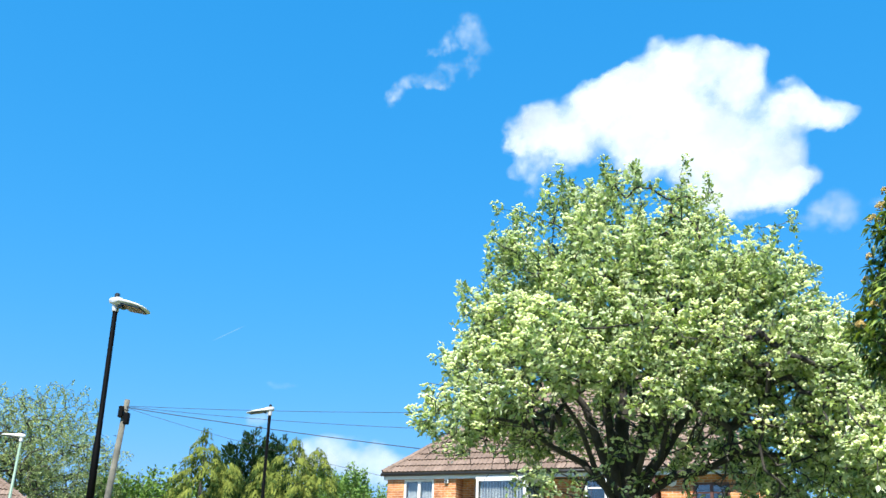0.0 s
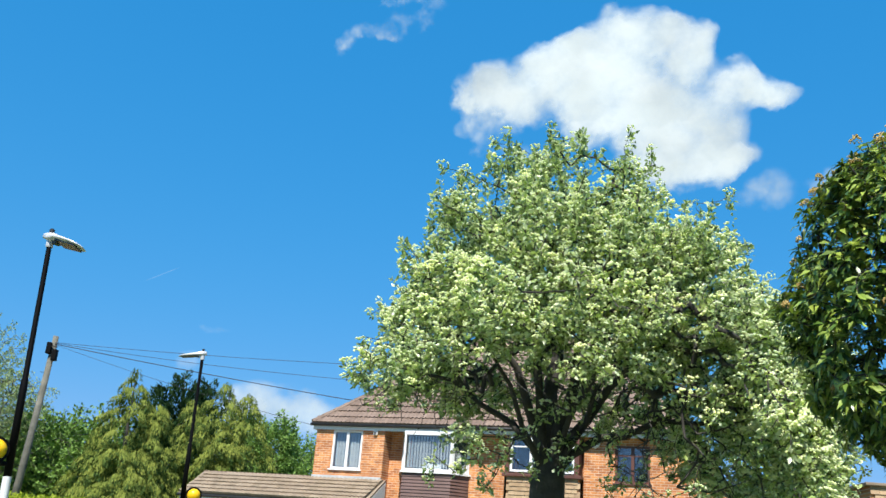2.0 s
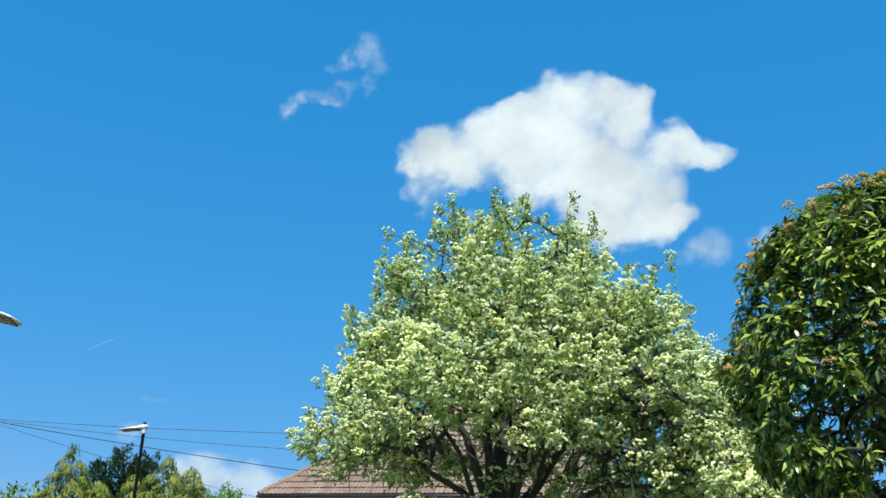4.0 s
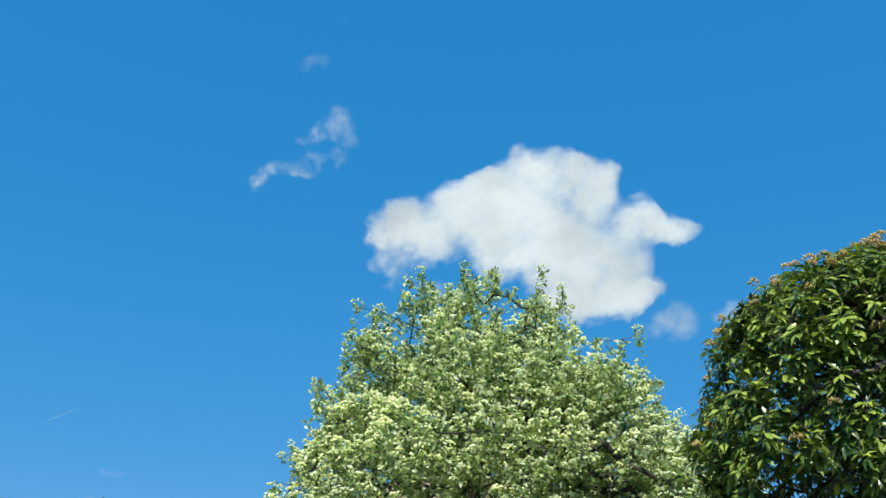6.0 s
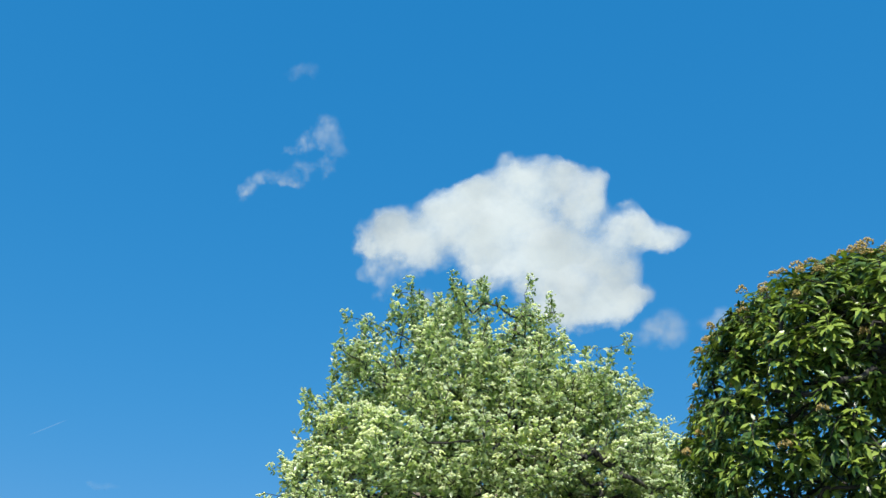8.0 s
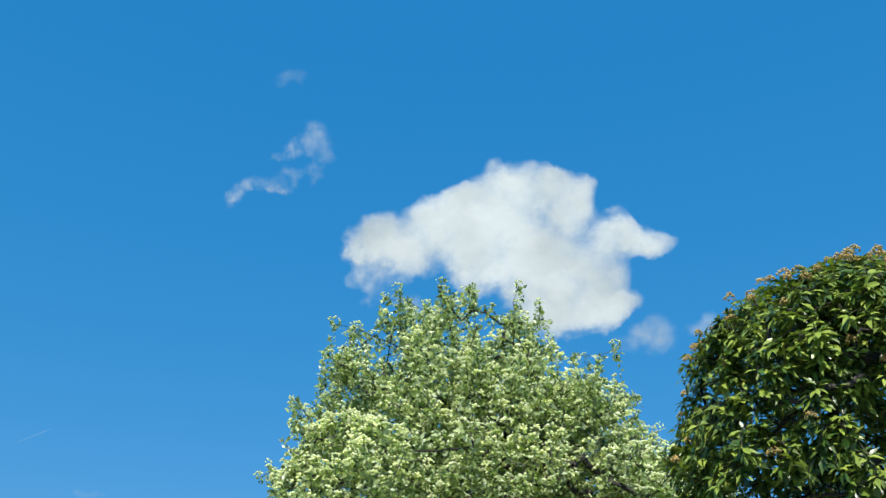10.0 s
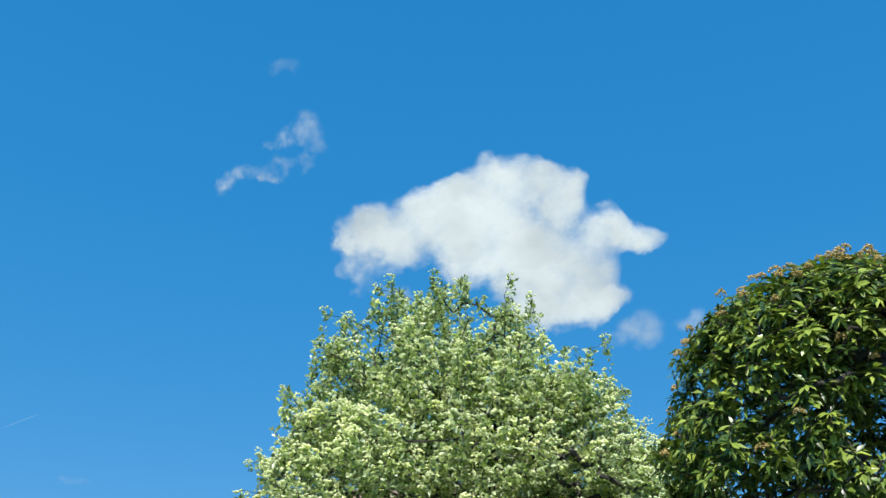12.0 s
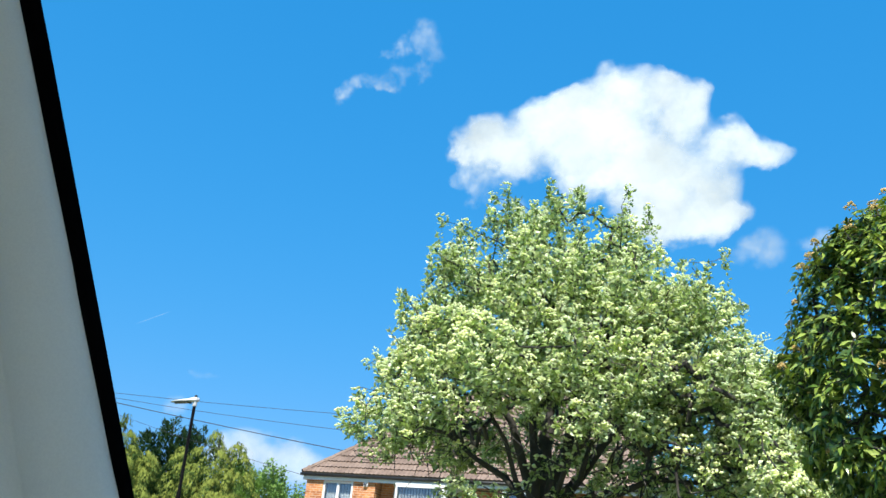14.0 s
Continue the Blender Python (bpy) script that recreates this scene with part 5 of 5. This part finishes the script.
for row in range(7):
    for k in range(19):
        ob = new("hanging_tile", hung_me)
        ob.parent = gable
        ob.location = (-1.56 + 0.168 * k + (0.084 if row % 2 else 0), -0.066 + 0.004 * noise.noise((row * 1.3, k * 2.9, 5)), 3.12 - 0.125 * row)
part("coping", a_box((-1.74, -0.12, 3.284), (1.74, 3.1, 3.34), 0.01), M_TILE_PALE, shed)


# ------------------------------------------------------------------ clouds, far beyond everything
def cloud(name, centre, lobes, extent, cells, label, unit=1.8182, relief=30.0, wisp=0.75, gain=1.75, seed=0.0, stir=1.0):
    """A bank of vapour on a sheet facing the ground; lobes (x, y, rx, ry, weight) in units of its own."""
    x0, x1, y0, y1 = extent
    nx = cells
    ny = max(4, int(cells * (y1 - y0) / (x1 - x0)))
    X, Y = np.meshgrid(np.linspace(x0, x1, nx), np.linspace(y0, y1, ny))
    warp = np.empty((2, ny, nx))
    fbm = np.empty((ny, nx))
    fine = np.empty((ny, nx))
    for j in range(ny):
        for i in range(nx):
            p = (X[j, i] * 0.011 + seed, Y[j, i] * 0.011, seed * 1.7)
            warp[0, j, i] = noise.noise((p[0] * 1.4, p[1] * 1.4, 4.0 + seed))
            warp[1, j, i] = noise.noise((p[0] * 1.4, p[1] * 1.4, 8.0 + seed))
            fbm[j, i] = noise.fractal(p, 0.9, 2.1, 5)
            fine[j, i] = noise.fractal((p[0] * 3, p[1] * 3, 2.0), 0.8, 2.1, 4)
    XX, YY = X + stir * (22 * warp[0] + 13 * fbm + 7 * fine), Y + stir * (22 * warp[1] - 10 * fbm + 8 * fine)
    dens = np.zeros_like(X)
    for lx, ly, rx, ry, w in lobes:
        dens = 1 - (1 - dens) * (1 - np.clip(w * np.exp(-1.25 * (((XX - lx) / rx) ** 2 + ((YY - ly) / ry) ** 2) ** 1.5), 0, 0.999))
    d = gain * (dens - 0.33) + wisp * (0.55 * fbm + 0.25 * fine) * np.clip(dens * 2.2, 0, 1) * np.clip(2.4 - 2 * dens, 0.4, 1)
    edge = np.minimum(np.minimum(X - x0, x1 - X), np.minimum(Y - y0, y1 - Y)) / (0.06 * (x1 - x0))
    d = np.clip(d, -0.5, 1.7) * np.clip(edge, 0, 1) - 0.3 * (1 - np.clip(edge, 0, 1))
    puff = relief * (0.9 * np.clip(d, 0, 1) ** 0.6 + 0.35 * warp[0] + 0.1 * fbm)
    keep = d > -0.2
    idx = -np.ones(X.shape, int)
    idx[keep] = np.arange(keep.sum())
    verts = np.stack([X[keep] * unit, Y[keep] * unit, puff[keep]], 1)
    faces = []
    for j in range(ny - 1):
        for i in range(nx - 1):
            q = (idx[j, i], idx[j, i + 1], idx[j + 1, i + 1], idx[j + 1, i])
            if min(q) >= 0:
                faces.append(tuple(int(k) for k in q))
    me = bpy.data.meshes.new(name)
    me.from_pydata([tuple(q) for q in verts], [], faces)
    att = me.attributes.new("vapour", 'FLOAT', 'POINT')
    att.data.foreach_set("value", np.clip(d[keep], -0.3, 1.7).astype(np.float32))
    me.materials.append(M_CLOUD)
    me.shade_smooth()
    ob = new(name, me)
    ob.matrix_world = centre @ pose(0, 0, -3000)
    return tagged(ob, label, "cloud", kind="structure")


MAIN = pose(0, 0, 1.3, 117.4, -1.39, -7.49)
BODY = [(-105, 25, 50, 46, 0.95), (-58, 6, 72, 54, 1), (0, 60, 78, 54, 1), (62, 90, 62, 42, 1), (150, 118, 78, 50, 1), (215, 116, 64, 48, 1), (262, 110, 36, 38, 0.9), (232, 72, 54, 40, 0.9), (110, 40, 120, 72, 1),
        (78, -22, 84, 50, 0.95), (180, -20, 110, 72, 1), (246, -52, 90, 60, 1), (290, -95, 72, 40, 1), (210, -108, 84, 46, 1)]
FRINGE = [(276, 8, 62, 38, 0.6), (330, 26, 62, 36, 0.62), (368, 34, 54, 36, 0.62), (342, 62, 24, 28, 0.5), (408, 18, 42, 28, 0.54), (334, -88, 50, 26, 0.54), (-112, -44, 48, 26, 0.5), (-52, -84, 84, 34, 0.58), (306, -24, 60, 50, 0.5), (290, 62, 40, 34, 0.2)]
cloud("cloud", MAIN, BODY + FRINGE, (-190, 500, -210, 250), 300, "large white cumulus cloud in the blue sky", seed=1.3, gain=2.2, wisp=1.0, stir=0.75, relief=60)
cloud("cloud", MAIN, [(-208, 204, 38, 34, 0.9), (-190, 180, 27, 34, 0.85), (-222, 192, 38, 24, 0.7), (-256, 172, 36, 13, 0.6), (-226, 142, 44, 16, 0.72), (-272, 127, 44, 18, 0.66), (-344, 112, 26, 22, 0.68), (-322, 132, 28, 16, 0.62), (-300, 122, 30, 12, 0.55), (-200, 158, 26, 22, 0.6)],
      (-420, -110, 60, 280), 190, "small torn wisp of white cloud", relief=10, wisp=1.4, gain=0.76, seed=5.1, stir=0.7)
cloud("cloud", MAIN, [(-246, 308, 34, 22, 0.62)], (-310, -180, 260, 360), 60, "faint small wisp of cloud", relief=10, wisp=0.6, gain=0.7, seed=7.7, stir=0.6)
cloud("cloud", MAIN, [(404, -142, 50, 44, 0.66), (492, -124, 34, 30, 0.52), (335, -156, 40, 20, 0.46)], (290, 560, -220, -60), 100, "small soft white puff of cloud", relief=14, wisp=0.8, gain=1.6, seed=9.2, stir=0.7)
LOW = pose(0, 0, 1.3, 98.0, 0, 8.0)
cloud("cloud", LOW, [(-30, -5, 95, 34, 0.95), (60, -20, 80, 36, 0.9), (-110, -25, 60, 30, 0.8), (130, -5, 60, 26, 0.7), (-161, 60, 44, 26, 0.58), (-145, 118, 46, 12, 0.5)], (-260, 240, -120, 160), 120, "low white cloud bank above the treetops", relief=25, wisp=0.6, gain=1.6, seed=12.4)
FAR_L = pose(0, 0, 1.3, 98.5, 0, 27.5)
cloud("cloud", FAR_L, [(0, 10, 70, 26, 0.6), (80, -40, 70, 30, 0.7)], (-160, 200, -100, 80), 70, "low pale cloud behind the spring tree", relief=20, wisp=0.6, gain=1.4, seed=15.0)
TRAIL = pose(0, 0, 1.3, 104.74, 0, 16.24)
cloud("contrail", TRAIL @ pose(0, 0, 0, 0, 0, 31), [(-8, 0, 34, 1.7, 0.7), (14, 0.5, 22, 1.2, 0.7)], (-56, 56, -8, 8), 150, "short thin white aircraft trail", relief=2, wisp=0.1, gain=0.85, seed=18.0, stir=0.0)


# ------------------------------------------------------------------ roof tiles, piece by piece
def tile_mesh(name, width, length, mat):
    """An interlocking tile with two rolls; y runs up the slope."""
    xs = [-0.5, -0.36, -0.25, -0.14, 0.0, 0.14, 0.25, 0.36, 0.5]
    zs = [0.02, 0.004, -0.006, 0.004, 0.02, 0.004, -0.006, 0.004, 0.02]
    v, f = [], []
    n = len(xs)
    for y, lift in ((0.0, 0.05), (length, 0.006)):
        for x, z in zip(xs, zs):
            v.append((x * width, y, z + lift + 0.006))
    for x, z in zip(xs, zs):
        v.append((x * width, 0.004, z - 0.012))
    for i in range(n - 1):
        f.append((i, i + 1, n + i + 1, n + i))
        f.append((2 * n + i, 2 * n + i + 1, i + 1, i))
    me = bpy.data.meshes.new(name)
    me.from_pydata(v, [], f)
    me.materials.append(mat)
    return me


def lay_tiles(parent, me, y0, z0, y1, z1, left, right, gauge, width, limit):
    """Courses of tiles from the eaves up; left(f) and right(f) bound the slope at the fraction f of its height."""
    slope = math.hypot(y1 - y0, z1 - z0)
    ang = math.atan2(z1 - z0, y1 - y0)
    rows = int(slope / gauge)
    made = 0
    rest_v, rest_f = [], []
    src_v = [q.co.copy() for q in me.vertices]
    src_f = [tuple(p.vertices) for p in me.polygons]
    for r in range(rows):
        f = r * gauge / slope
        a, b = left(f), right(f)
        k0, k1 = math.ceil(a / width), math.floor(b / width)
        for k in range(k0, k1 + 1):
            jig = 0.006 * noise.noise((k * 3.1, r * 2.7, 1.0))
            m = Matrix.Translation((k * width, y0 + (y1 - y0) * f, z0 + (z1 - z0) * f + jig)) @ Matrix.Rotation(ang, 4, 'X')
            if made < limit:
                ob = new("roof_tile", me)
                ob.parent = parent
                ob.matrix_local = m
                made += 1
            else:
                o = len(rest_v)
                rest_v += [tuple(m @ q) for q in src_v]
                rest_f += [tuple(o + i for i in p) for p in src_f]
    if rest_v:
        tagged(raw("upper_tiles", rest_v, rest_f, me.materials[0], parent), kind="stuff")


lay_tiles(roof, tile_mesh("roof_tile", 0.3, 0.41, M_TILE), -0.05, EAVE_Z, RIDGE_S, RIDGE_Z + 0.04, lambda f: HIP_L + 0.1 + f * RIDGE_S, lambda f: HIP_R - 0.1 - f * RIDGE_S, 0.345, 0.3, 300)
lay_tiles(garage_roof, tile_mesh("roof_tile", 0.3, 0.33, M_TILE_PALE), G_Y0 - 0.05, G_Z0, G_Y1, G_Z1, lambda f: G_L + 0.1, lambda f: G_R - 0.14, 0.27, 0.3, 300)
lay_tiles(far_roof, tile_mesh("roof_tile", 0.3, 0.41, M_TILE), -0.05, FAR_EAVE, FAR_D, FAR_EAVE + FAR_D * FAR_TAN, lambda f: -FAR_W + 0.1 + f * FAR_D, lambda f: FAR_W - 0.1 - f * FAR_D, 0.345, 0.3, 300)


# half-round caps along the hips and ridge
def caps(a, b, parent):
    a, b = Vector(a), Vector(b)
    n = int((b - a).length / 0.4)
    for i in range(n):
        p, q = a.lerp(b, i / n), a.lerp(b, (i + 1.06) / n)
        part("ridge_tile", tube([p, q], [0.115, 0.1], 8), M_TILE, parent)


caps((HIP_L, 0, EAVE_Z + 0.02), (HIP_L + RIDGE_S, RIDGE_S, RIDGE_Z + 0.02), roof)
caps((HIP_R, 0, EAVE_Z + 0.02), (HIP_R - RIDGE_S, RIDGE_S, RIDGE_Z + 0.02), roof)
caps((HIP_L + RIDGE_S, RIDGE_S, RIDGE_Z + 0.02), (HIP_R - RIDGE_S, RIDGE_S, RIDGE_Z + 0.02), roof)
caps((FAR_W, 0, FAR_EAVE + 0.02), (FAR_W - FAR_D, FAR_D, FAR_EAVE + FAR_D * FAR_TAN + 0.02), far_roof)
